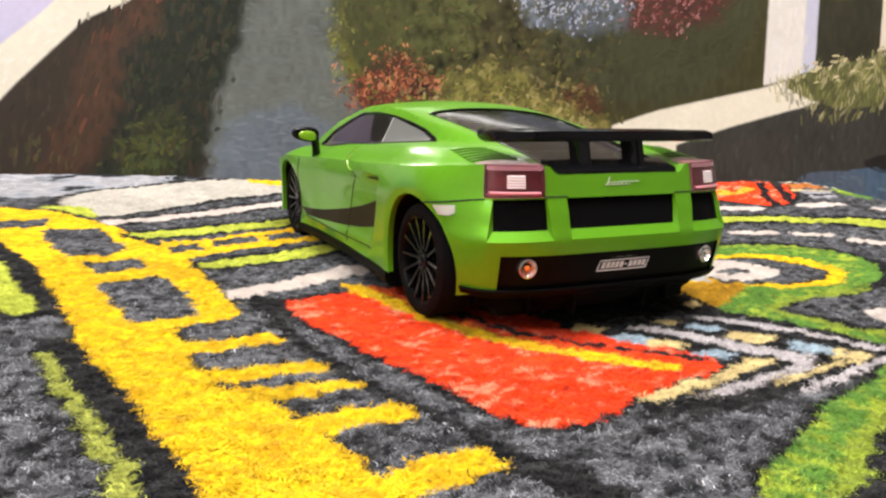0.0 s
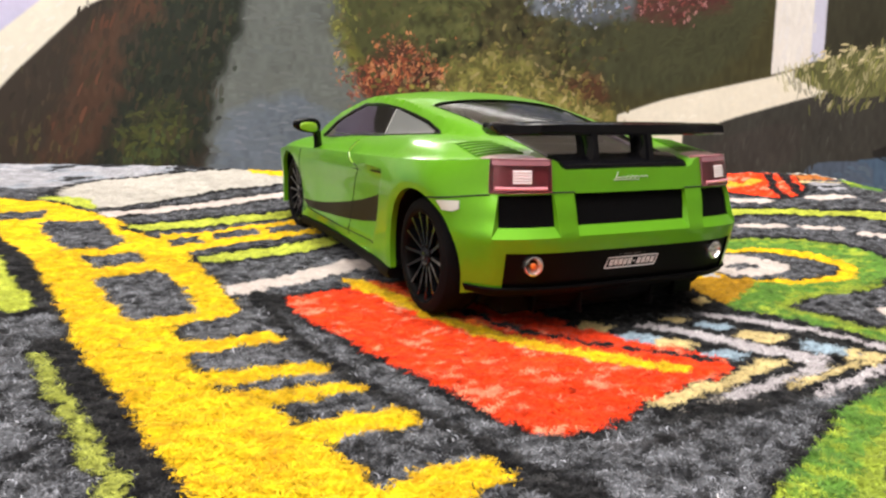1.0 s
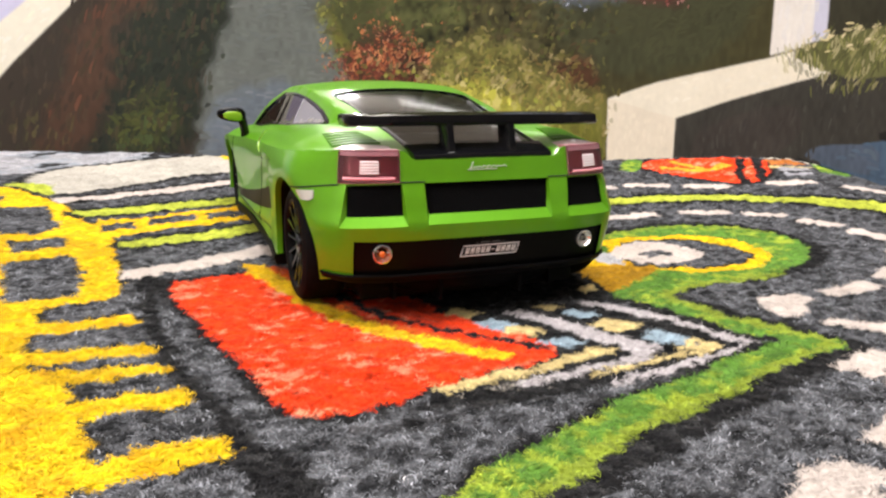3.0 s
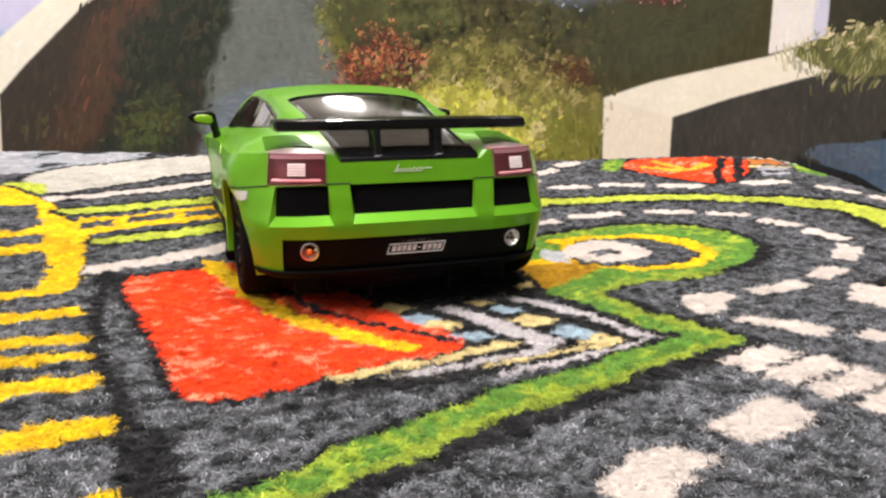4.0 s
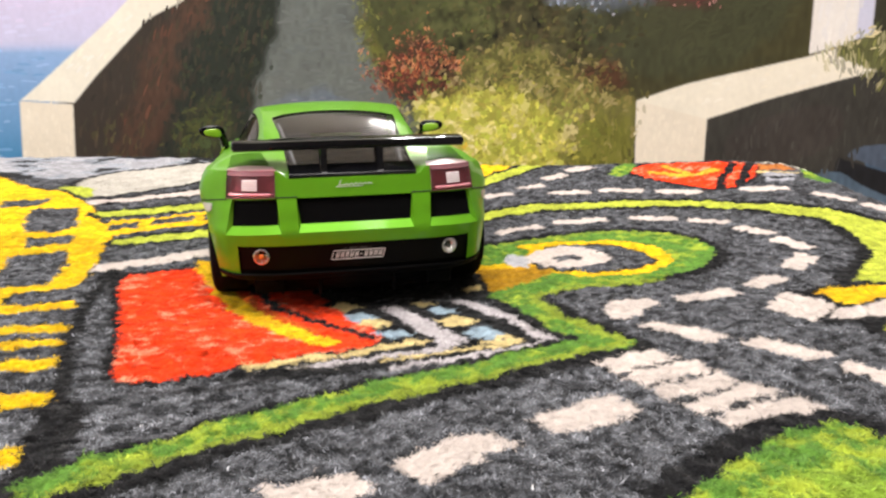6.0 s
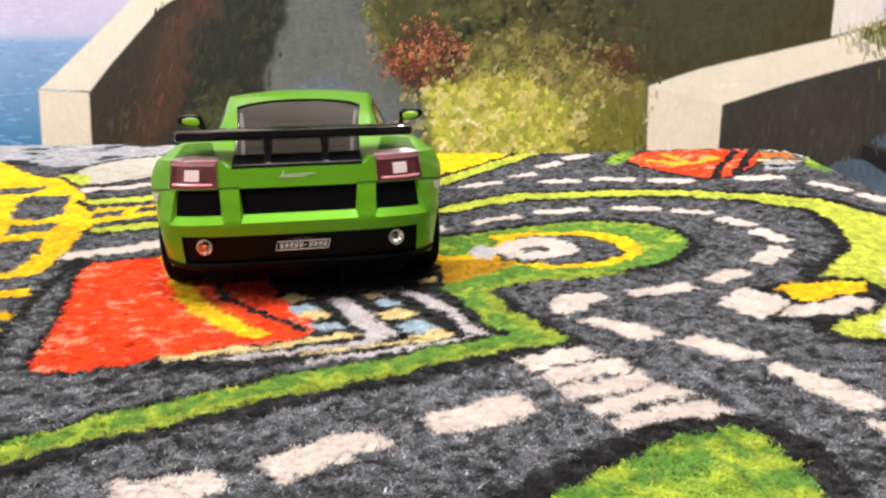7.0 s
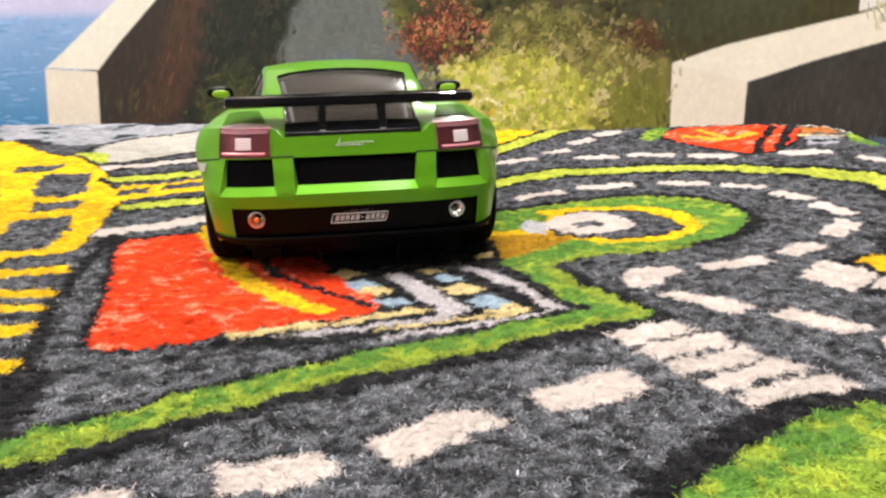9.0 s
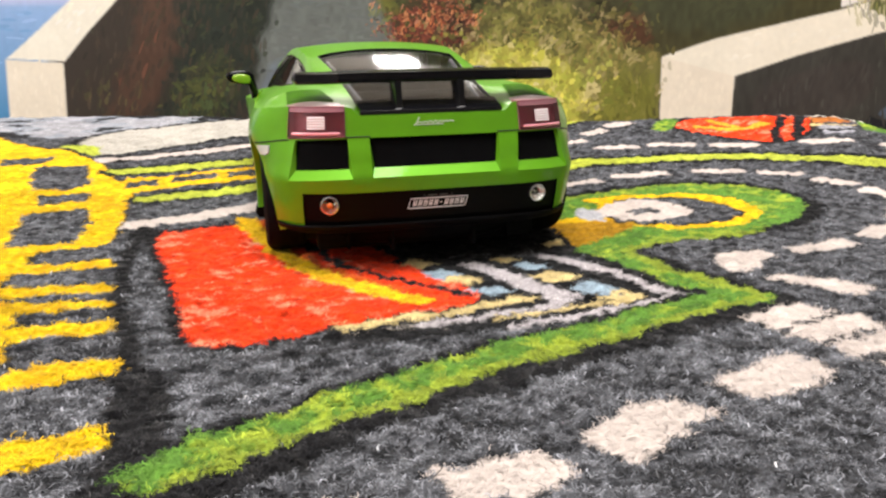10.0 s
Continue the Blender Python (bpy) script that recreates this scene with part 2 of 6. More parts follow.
class Dye:
    """Colours laid over points of a plane, one shape after another, with frayed borders."""

    def __init__(self, x, y, ground, fray, fray_size, seed):
        a, b = Lumps(seed, fray_size), Lumps(seed + 1, fray_size)
        c, d = Lumps(seed + 2, fray_size * 5), Lumps(seed + 3, fray_size * 5)
        self.x = x + fray * (2 * a(x, y) - 1) + fray * (2 * c(x, y) - 1)
        self.y = y + fray * (2 * b(x, y) - 1) + fray * (2 * d(x, y) - 1)
        self.colour = np.tile(np.array(ground, float), (len(x), 1))

    def pick(self, pts, margin):
        xs, ys = [p[0] for p in pts], [p[1] for p in pts]
        return np.nonzero((self.x > min(xs) - margin) & (self.x < max(xs) + margin) & (self.y > min(ys) - margin) & (self.y < max(ys) + margin))[0]

    def area(self, colour, *pts, rim=0.0, rim_colour=None, cut=2):
        shape = rounded(list(pts), True, cut) if cut else list(pts)
        k = self.pick(pts, rim + 2)
        hit = inside(self.x[k], self.y[k], shape)
        if rim:
            border = to_line(self.x[k], self.y[k], shape, True) < rim
            self.colour[k[border & ~hit]] = rim_colour
        self.colour[k[hit]] = colour

    def dash(self, colour, width, a, b):
        """A straight bar with blunt ends."""
        (x0, y0), (x1, y1) = a, b
        run = math.hypot(x1 - x0, y1 - y0)
        ux, uy = (x1 - x0) / run, (y1 - y0) / run
        k = self.pick((a, b), width)
        along = (self.x[k] - x0) * ux + (self.y[k] - y0) * uy
        across = np.abs((self.y[k] - y0) * ux - (self.x[k] - x0) * uy)
        soft = np.minimum(np.minimum(along, run - along), 1.5) * 0.35
        self.colour[k[(along > 0) & (along < run) & (across < width / 2 - 0.5 + soft)]] = colour

    def line(self, colour, width, *pts, rim=0.0, rim_colour=None):
        shape = rounded(list(pts), False, 2) if len(pts) > 2 else list(pts)
        k = self.pick(pts, width + rim + 2)
        d = to_line(self.x[k], self.y[k], shape)
        if rim:
            self.colour[k[d < width / 2 + rim]] = rim_colour
        self.colour[k[d < width / 2]] = colour


def colour_layer(me, colours):
    """Stores one colour a vertex."""
    layer = me.color_attributes.new("pattern", "FLOAT_COLOR", "POINT")
    layer.data.foreach_set("color", np.concatenate([colours, np.ones((len(colours), 1))], 1).astype(np.float32).ravel())


def big_mesh(name, verts, faces, mat, colours=None, smooth=True):
    """A large mesh straight from arrays (millimetres); faces all have the same number of corners."""
    me = bpy.data.meshes.new(name)
    me.vertices.add(len(verts))
    me.vertices.foreach_set("co", (np.asarray(verts, np.float32) * MM).ravel())
    n, k = faces.shape
    me.loops.add(n * k)
    me.loops.foreach_set("vertex_index", faces.astype(np.int32).ravel())
    me.polygons.add(n)
    me.polygons.foreach_set("loop_start", np.arange(0, n * k, k, dtype=np.int32))
    me.update(calc_edges=True)
    me.materials.append(mat)
    if smooth:
        me.shade_smooth()
    if colours is not None:
        colour_layer(me, colours)
    return new(name, me)


def grid_faces(nx, ny):
    i, j = np.meshgrid(np.arange(nx - 1), np.arange(ny - 1), indexing="ij")
    a = (i * ny + j).ravel()
    return np.stack([a, a + ny, a + ny + 1, a + 1], 1)


# ---- the room: unseen, its tones chosen to steer bounced light ----
def room():
    x0, x1, y0, y1, z0, z1 = -2400, 2400, -2600, 4600, -840, 1620
    for name, b in (("wall_north", (x0, x1, y1, y1 + 100, z0, z1)), ("wall_south", (x0, x1, y0 - 100, y0, z0, z1)),
                    ("wall_east", (x1, x1 + 100, y0, y1, z0, z1)), ("wall_west", (x0 - 100, x0, y0, y1, z0, z1)),
                    ("ceiling", (x0, x1, y0, y1, z1, z1 + 100)), ("floor", (x0, x1, y0, y1, z0 - 100, z0))):
        bm = bmesh.new()
        box(bm, *b)
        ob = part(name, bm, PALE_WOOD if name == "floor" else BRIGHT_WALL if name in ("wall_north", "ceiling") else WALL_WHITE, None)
        tagged(ob, "unseen pale wooden floor of the room" if name == "floor" else "unseen plain painted " + name.split("_")[0], name.split("_")[0], kind="structure")


room()


def table():
    top = new("table")
    tagged(top, "plain wooden table that carries the board and the painting", "table")
    bm = bmesh.new()
    box(bm, -700, 700, -500, 720, -116, -85.6, 3)
    part("tabletop", bm, WOOD, top)
    for x in (-650, 650):
        for y in (-450, 670):
            bm = bmesh.new()
            box(bm, x - 25, x + 25, y - 25, y + 25, -840, -116, 3)
            part("leg", bm, WOOD, top)
    bm = bmesh.new()
    box(bm, -420, 185, -330, 335, -85.6, -9, 2)
    tagged(part("board", bm, CARD, None), "thick brown board lying under the rug", "board")


table()


# ---- the rug: a printed felt play mat with roads ----
BLACK, GREY, LIGHT = (0.01, 0.01, 0.011), (0.083, 0.086, 0.095), (0.15, 0.15, 0.16)
YELLOW, GOLD, CREAM, WHITE = (0.74, 0.455, 0.008), (0.4, 0.21, 0.012), (0.56, 0.44, 0.2), (0.535, 0.468, 0.425)
PEARL = (0.4, 0.37, 0.38)
RED, LIME, GREEN, BLUE = (0.8, 0.046, 0.006), (0.39, 0.44, 0.05), (0.09, 0.2, 0.028), (0.28, 0.37, 0.44)


def rug_height(x, y):
    """The lie of the rug: a shallow hollow round the car."""
    x, y = np.clip(x / 41.667, -3.2, 4.2), np.clip(y / 41.667, 1.0, 9.0)
    z = 41.667 * (0.3283 - 0.0209 * x - 0.1458 * y + 0.0076 * x * x + 0.0023 * x * y + 0.0137 * y * y)
    # pressed down under the tail of the car
    u, v = 41.667 * x - 39, 41.667 * y - 163
    along, across = 0.887 * v - 0.462 * u, 0.887 * u + 0.462 * v
    return z - 2.0 * np.exp(-(across / 60) ** 2 - ((along - 8) / 26) ** 2)


def rug_tufts(x, y):
    """Matted knots of wool, and the slow unevenness under them."""
    a, b = 0.8 * x + 0.6 * y, 0.8 * y - 0.6 * x
    return 0.75 * (Lumps(3, 1.35)(a, b) - 0.5) + 0.7 * (Lumps(5, 2.3)(x, y) - 0.5) + 0.7 * (Lumps(4, 16)(x, y) - 0.5)


def rug_far_edge(x):
    return np.interp(x, (-420, -268, -190, -110, 42, 124, 150, 165, 178, 187, 194, 198, 206, 215, 222, 226),
                     (310, 344, 358, 362, 376, 388, 386, 380, 366, 338, 318, 303, 250, 150, 0, -330))


def rug_pattern(x, y):
    d = Dye(x, y, GREY, 0.95, 1.6, 11)
    rim = dict(rim_colour=BLACK)
    # far left: a pale printed house and its mottled yard
    d.area((0.24, 0.26, 0.29), (-420, 285), (-300, 290), (-160, 300), (-140, 325), (-105, 362), (-120, 420), (-420, 420))
    yard = np.abs(d.colour[:, 0] - 0.24) < 1e-6
    swirl = 0.7 * Lumps(31, 9.0)(0.5 * x - 0.3 * y, y + 0.3 * x) + 0.3 * Lumps(32, 4.0)(x, y)
    d.colour[yard & (swirl < 0.4)] = (0.02, 0.02, 0.022)
    d.colour[yard & (swirl > 0.54)] = (0.31, 0.31, 0.33)
    d.area((0.42, 0.395, 0.345), (-128, 266), (-150, 279), (-160, 312), (-139, 333), (-108, 366), (-40, 380), (-60, 350), (-80, 338), (-100, 314), (-117, 284), rim=4, **rim)
    d.area(LIME, (-158, 284), (-149, 277), (-126, 264), (-130, 274), (-148, 290))
    d.area(YELLOW, (-108, 362), (-82, 352), (-66, 372), (-90, 380))
    # white lane lines beside it
    d.line(WHITE, 9, (-118, 259), (-97, 285), (-72, 316), (-50, 340), rim=3, **rim)
    d.line(WHITE, 9, (-49, 176), (-38, 192), (-26, 212))
    # the long yellow engine with its windows
    engine = ((-230, 305), (-205, 300), (-168, 278), (-150, 276), (-128, 261), (-113, 250), (-98, 236), (-86, 226), (-73, 213), (-56, 181), (-43, 160),
              (-45, 153), (-51, 147), (-48, 136), (-40, 123), (-34, 114), (-27, 108), (-21, 104), (-15, 96), (-8, 89), (-4, 82), (0, 70), (6, 50), (14, 30), (-10, 30),
              (-26, 73), (-32.5, 87), (-41, 98), (-49.5, 107.5), (-58.5, 120.5), (-66, 133.5), (-75, 148.5), (-94, 176), (-112, 198), (-134, 220), (-170, 245), (-215, 275))
    d.line(BLACK, 10.5, *engine[24:])
    d.area(YELLOW, *engine, rim=0.8, rim_colour=(0.03, 0.028, 0.02))
    for a, b, w in (((-46, 129), (-31, 143), 6.5), ((-37, 114), (-18, 126), 6), ((-29, 106), (-10, 117), 6), ((-16, 95), (0, 107.5), 7), ((-4, 78), (13, 91.5), 7), ((14, 60), (24, 71.5), 7), ((28, 44), (34, 52), 7)):
        d.dash(YELLOW, w + 0.6, a, b)
    d.area(GREY, (-132, 238), (-117, 247), (-95, 221), (-97, 209), (-107, 207), cut=0)
    d.area(GREY, (-98, 199), (-87, 211), (-80, 199), (-88, 187), cut=0)
    d.area(GREY, (-83, 176), (-73, 192), (-55, 165), (-51, 154), (-60, 145), cut=0)
    d.area(GREY, (-158, 250), (-140, 259), (-134, 243), (-146, 237), cut=0)
    # yellow and lime bars behind the engine
    for w, a, b in ((9, (-99, 242), (-50, 293)), (9, (-64, 207), (-30, 251))):
        d.line(LIME, w, a, b, rim=3.2, **rim)
    d.area(YELLOW, (-92, 236), (-90, 234), (-78, 247), (-50, 280), (-34, 262), (-53, 243), (-66, 228), (-74, 214), (-80, 212), cut=0)
    for shape in (((-87, 230), (-80, 237), (-75, 227.5), (-82, 220)), ((-77, 242), (-66, 252), (-62, 242), (-73, 233.5)), ((-64, 256), (-52, 267), (-48, 258), (-60, 248))):
        d.area(GREY, *shape, cut=0)
    # lime patches on the near left
    d.area(LIME, (-135, 195), (-118, 196), (-106, 183), (-84, 154), (-81, 147.5), (-88, 147.5), (-130, 172), rim=4, **rim)
    d.line(BLACK, 5.0, (-110, 190), (-81, 154))
    d.line(GREY, 4.6, (-78, 146.5), (-69.5, 132.5))
    d.line(BLACK, 9.0, (-64, 124), (-51, 107), (-41, 94), (-33, 84), (-26.5, 74), (-17, 56), (-10, 40))
    d.line((0.3, 0.33, 0.06), 2.1, (-65, 121.5), (-54, 107), (-44, 94), (-36.2, 84), (-29.5, 74), (-20, 57), (-14, 40))
    d.line(BLACK, 3.4, (-43, 172), (-36, 159), (-27, 142), (-14, 124), (-3, 109), (11, 92), (18, 82))
    d.area(BLACK, (-46, 176), (-34, 176), (-30, 166), (-38, 158), (-44, 166))
    d.line((0.035, 0.035, 0.038), 2.4, (24, 97), (34, 101), (44, 112), (58, 122))
    d.line(BLACK, 8.0, (15, 86), (22, 77), (29, 67), (33, 58), (37, 48))
    # red shed with its gold stripe
    d.area(RED, (-38, 168), (-31, 178), (-12, 197), (8, 190), (54, 142), (54, 137), (36, 119), (27, 107), (20, 99), (12, 102), (3, 116), (-10, 134), (-24, 152), rim=2.0, **rim)
    d.line(BLACK, 3, (-8, 184), (20, 158), (50, 141))
    d.line(YELLOW, 6, (-24, 192), (-9, 174), (8, 157), (22, 146), (31, 139), (42, 134))
    d.line((0.62, 0.1, 0.012), 2.5, (-20, 193), (12, 158), (36, 141))
    d.line(BLACK, 3.0, (18, 159), (30, 153), (50, 140))
    # striped wall beside the shed
    d.area(BLACK, (28, 165), (40, 176), (66, 178), (97, 146), (60, 119), (30, 103), (33, 112), (53, 134), (54, 142))
    for c, p in ((CREAM, ((29, 165), (31, 169), (37, 167), (35, 161.5))), (BLUE, ((35.6, 158), (38.3, 163), (46, 158), (43, 152))), (CREAM, ((41.3, 152), (45, 156), (51, 153), (48, 148))),
                 (BLUE, ((49, 144), (53, 148), (59, 145), (56, 140.5))), (CREAM, ((56, 137.5), (60, 141), (64.6, 140), (62, 136))), (CREAM, ((50, 173.5), (53, 177), (56.4, 174), (53.7, 171))),
                 (BLUE, ((54.7, 167), (58, 171), (64, 167), (60.6, 162))), (CREAM, ((60, 156), (64, 163), (71, 158), (67, 151))), (BLUE, ((69, 147.5), (73, 153), (79.6, 149), (75.7, 143.6))),
                 (CREAM, ((75, 141.5), (79, 148.7), (84, 145), (80, 138))), (CREAM, ((60.4, 188), (62, 191.5), (65, 189), (63, 185))),
                 (PEARL, ((42, 168), (48, 169), (61, 154), (72, 142), (68, 137.5), (56, 151))), (PEARL, ((59, 178), (62, 180), (71, 172), (84, 159), (94, 148.5), (87, 146), (79, 157)))):
        d.area(c, *p, cut=0)
    d.line(CREAM, 3.6, (35, 114.5), (39, 118.7), (47.7, 126.4), (53.3, 131.8), (61, 139))
    d.line(PEARL, 3.0, (47.5, 120.2), (52.6, 124.7), (65.6, 134), (70, 138.5))
    d.line(CREAM, 2.2, (60, 126), (70, 134), (77, 140))
    d.line(PEARL, 2.4, (62, 122), (73, 131.4), (80, 136.7), (88, 143))
    # the lower courses are broken into short stitches
    rng = np.random.default_rng(21)
    for k in range(46):
        u, w = rng.uniform(0, 1), rng.uniform(-3.5, 4.5)
        x0, y0 = 44 + 40 * u + 0.6 * w, 116 + 31 * u - 0.8 * w
        r = rng.uniform(0.9, 2.2)
        d.dash(BLACK if rng.random() < 0.7 else (0.2, 0.18, 0.16), rng.uniform(0.8, 1.6), (x0, y0), (x0 + 0.79 * r, y0 + 0.61 * r))
    for k in range(22):
        u = rng.uniform(0, 1)
        x0, y0 = 37 + 11 * u + rng.uniform(-1, 1.6), 111.5 + 9 * u + rng.uniform(-1.2, 0.8)
        d.dash((0.4, 0.36, 0.3) if rng.random() < 0.6 else (0.2, 0.18, 0.16), rng.uniform(0.6, 1.1), (x0, y0), (x0 + 1.1, y0 + 0.85))
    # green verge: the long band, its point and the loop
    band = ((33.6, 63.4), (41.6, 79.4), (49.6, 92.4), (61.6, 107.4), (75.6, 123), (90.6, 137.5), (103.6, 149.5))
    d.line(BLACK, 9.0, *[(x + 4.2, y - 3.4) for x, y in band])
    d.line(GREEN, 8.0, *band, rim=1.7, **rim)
    d.area(GREEN, (63, 238), (75, 251), (95, 261), (114, 260), (127, 251), (132, 233), (126, 216), (113, 205), (97, 197), (90, 194), (81, 187), (81, 181), (87.5, 172), (96, 160), (106, 149),
           (101, 144), (89.5, 155.5), (79.5, 169), (70, 182), (55, 196), (45, 215), (50, 230), rim=4, **rim)
    d.line(GREEN, 8.0, *band)
    verge = (0.22, 0.29, 0.03)
    d.line(verge, 2.6, (36.6, 62), (52.2, 90.6), (77.7, 120.4), (105, 148.2))
    d.line(verge, 3.2, (104.5, 149.5), (95, 160), (86, 172), (80.5, 181), (81.5, 186.5), (90, 193), (98, 195.5), (113, 203.5))
    d.line((0.17, 0.25, 0.028), 2.6, (63, 239), (75, 249.5), (95, 259.5), (114, 258.5), (126, 250))
    d.area(YELLOW, (66, 236), (72, 240), (90, 248.5), (108, 245), (115, 239), (119, 229), (117, 218), (111, 210), (97, 205), (84, 206), (78, 214), (62, 202), (68, 190), (60, 186), (52, 196), (56, 212))
    d.area(GOLD, (50, 198), (60, 184), (70, 188), (84, 207), (80, 214), (68, 210), (58, 206))
    # black put into the dye for the shade under the car's tail
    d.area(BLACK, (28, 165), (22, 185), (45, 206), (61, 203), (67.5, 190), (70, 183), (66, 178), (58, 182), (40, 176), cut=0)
    d.area(CREAM, (60.4, 188), (62, 191.5), (65, 189), (63, 185), cut=0)
    d.area(GREEN, (56, 214), (66, 212), (72, 222), (72, 232), (66, 237), (56, 230))
    d.area(GREY, (73, 228), (82, 238), (92, 242), (102, 240.5), (109, 234), (112, 226), (110, 218), (104, 213), (92, 210.5), (81, 211), (74, 217), rim=1.2, **rim)
    d.area(WHITE, (72, 220), (73.5, 231), (83, 239), (94, 236), (100, 225), (94, 215), (81, 212.5))
    d.area((0.14, 0.14, 0.15), (80, 226), (88, 229), (92, 224), (84, 221))
    d.area((0.4, 0.4, 0.42), (66, 219), (67, 226), (73, 225), (75, 212), (69, 211))
    # ring road: lime kerbs
    d.line(LIME, 9.5, (10, 232), (26, 252), (46, 276), (57, 289), (74, 299), (98, 304), (118, 305), (139, 303), (155, 298), (168, 291), rim=3.5, **rim)
    d.area(LIME, (148, 306), (168, 298), (180, 288), (194, 273), (215, 240), (225, 190), (215, 150), (168, 160), (158, 166), (172, 180), (177, 186), (174, 201), (169, 205), (162, 206),
           (170, 220), (176, 237), (177.5, 253), (174, 274), (166, 286), (148, 296), rim=4.5, **rim)
    d.line(LIME, 9.5, (118, 305), (139, 303), (155, 298), (168, 291))
    d.area(WHITE, (176, 209), (186, 218), (196, 205), (181, 199))
    d.area(WHITE, (168, 166), (173, 181), (190, 196), (205, 170), (182, 156))
    d.area(GREY, (168, 161), (215, 150), (210, 100), (160, 140))
    # pointed sign at the road fork
    d.area(BLACK, (150, 200), (171, 207), (179, 196), (176, 184), (166, 174), (150, 167), (143, 176))
    d.area(WHITE, (138, 180.5), (145.7, 194), (154, 183), (146.4, 169.5), cut=0)
    d.area(YELLOW, (151, 197), (171.5, 203), (173, 194.5), (159, 185), (155, 185.5), cut=1)
    d.area(WHITE, (152, 180), (171, 191), (173.5, 186), (167, 179), (151, 171), cut=1)
    # dashed lane lines
    for a, b in (((58, 253), (71, 266)), ((76, 272.5), (95, 280)), ((103, 281.5), (121, 280.5)), ((125, 279.5), (139, 276)), ((141.5, 270), (150.5, 259.5)), ((151, 254), (160, 241)), ((158, 233), (150, 217)),
                 ((146.5, 208), (136.5, 198.5)), ((132, 194), (118, 184.5)), ((110, 163), (125, 154)), ((131, 155), (144.5, 145)), ((146.5, 141), (161, 126)), ((160, 120), (167, 108)), ((172, 100), (180, 86)),
                 ((36, 309), (52, 319)), ((53, 328), (63, 337)), ((62, 347), (70.5, 359)), ((71, 366), (83, 376)), ((68, 323), (86, 326)), ((90, 329.5), (109, 328.5)), ((114, 326.5), (132, 325)), ((148, 329), (167, 328)),
                 ((174, 319.5), (187, 309)), ((189, 304), (197, 296)), ((38, 232), (50, 245)), ((16, 290), (28, 302))):
        d.dash(WHITE, 6.4, a, b)
    d.area(WHITE, (99, 178), (104, 184), (115, 181.5), (109, 174), (106, 165), (102, 168))
    for a, b in (((63, 67), (73, 76)), ((77.5, 80), (87.5, 95)), ((94, 100.5), (106.5, 114.5)), ((47, 50), (57, 61))):
        d.dash(WHITE, 8.0, a, b)
    # zebra crossing
    near, far = np.array(((100, 134), (124.5, 104.5))), np.array(((111.5, 147), (139, 118.5)))
    d.area(WHITE, tuple(near[0]), tuple(far[0]), tuple(far[1]), tuple(near[1]), cut=0)
    for k in (0.2, 0.4, 0.6, 0.8):
        a, b = near[0] + k * (near[1] - near[0]), far[0] + k * (far[1] - far[0])
        for e, f in ((0, 0.22), (0.26, 0.5), (0.54, 0.76), (0.8, 1)):
            d.dash((0.06, 0.06, 0.063), 1.9, tuple(a + e * (b - a)), tuple(a + f * (b - a)))
    # grass corner on the near right
    d.area(GREEN, (106, 60), (113, 80), (118, 89.5), (123, 98), (130, 105.5), (140.5, 115.5), (144.5, 109), (148, 99), (152, 85), (158, 60), (160, 30), (100, 30), rim=5, **rim)
    d.area((0.19, 0.3, 0.03), (112, 68), (124, 88), (133, 98), (140, 99), (143, 84), (146, 50), (108, 40))
    # far: red house, gardens and a yellow field
    d.area(RED, (101, 357), (107, 382), (136, 385), (160, 378), (157, 350), (142, 329), (129, 335), rim=2.5, cut=1, **rim)
    d.line((0.86, 0.34, 0.03), 5, (112, 362), (128, 352), (140, 366))
    d.line((0.86, 0.34, 0.03), 4, (118, 374), (128, 356))
    d.line(BLACK, 4, (139, 330), (149, 378))
    d.line(BLACK, 4, (149, 338), (156, 376))
    d.area((0.3, 0.3, 0.33), (159, 340), (172, 344), (174, 356), (161, 360), cut=0)
    d.area((0.42, 0.14, 0.03), (160, 364), (175, 361), (172, 372), (160, 376), cut=0)
    d.line(CREAM, 2.5, (160, 360), (174, 357.5))
    d.line(BLACK, 2.5, (160, 349), (173, 350))
    d.area(GREEN, (90, 356), (99, 390), (106, 378), (100, 355))
    d.area(GREEN, (176, 366), (182, 374), (192, 338), (179, 338))
    d.line(LIME, 8, (20, 305), (26, 322), (38, 350), (54, 380), rim=3, **rim)
    d.area(YELLOW, (-10, 330), (10, 322), (24, 335), (36, 360), (44, 380), (0, 380))
    d.line((0.62, 0.58, 0.5), 3.5, (160, 384), (181, 366), (190, 338), (197, 318), (201, 303), (209, 250), (218, 150), (224, 0))
    return d


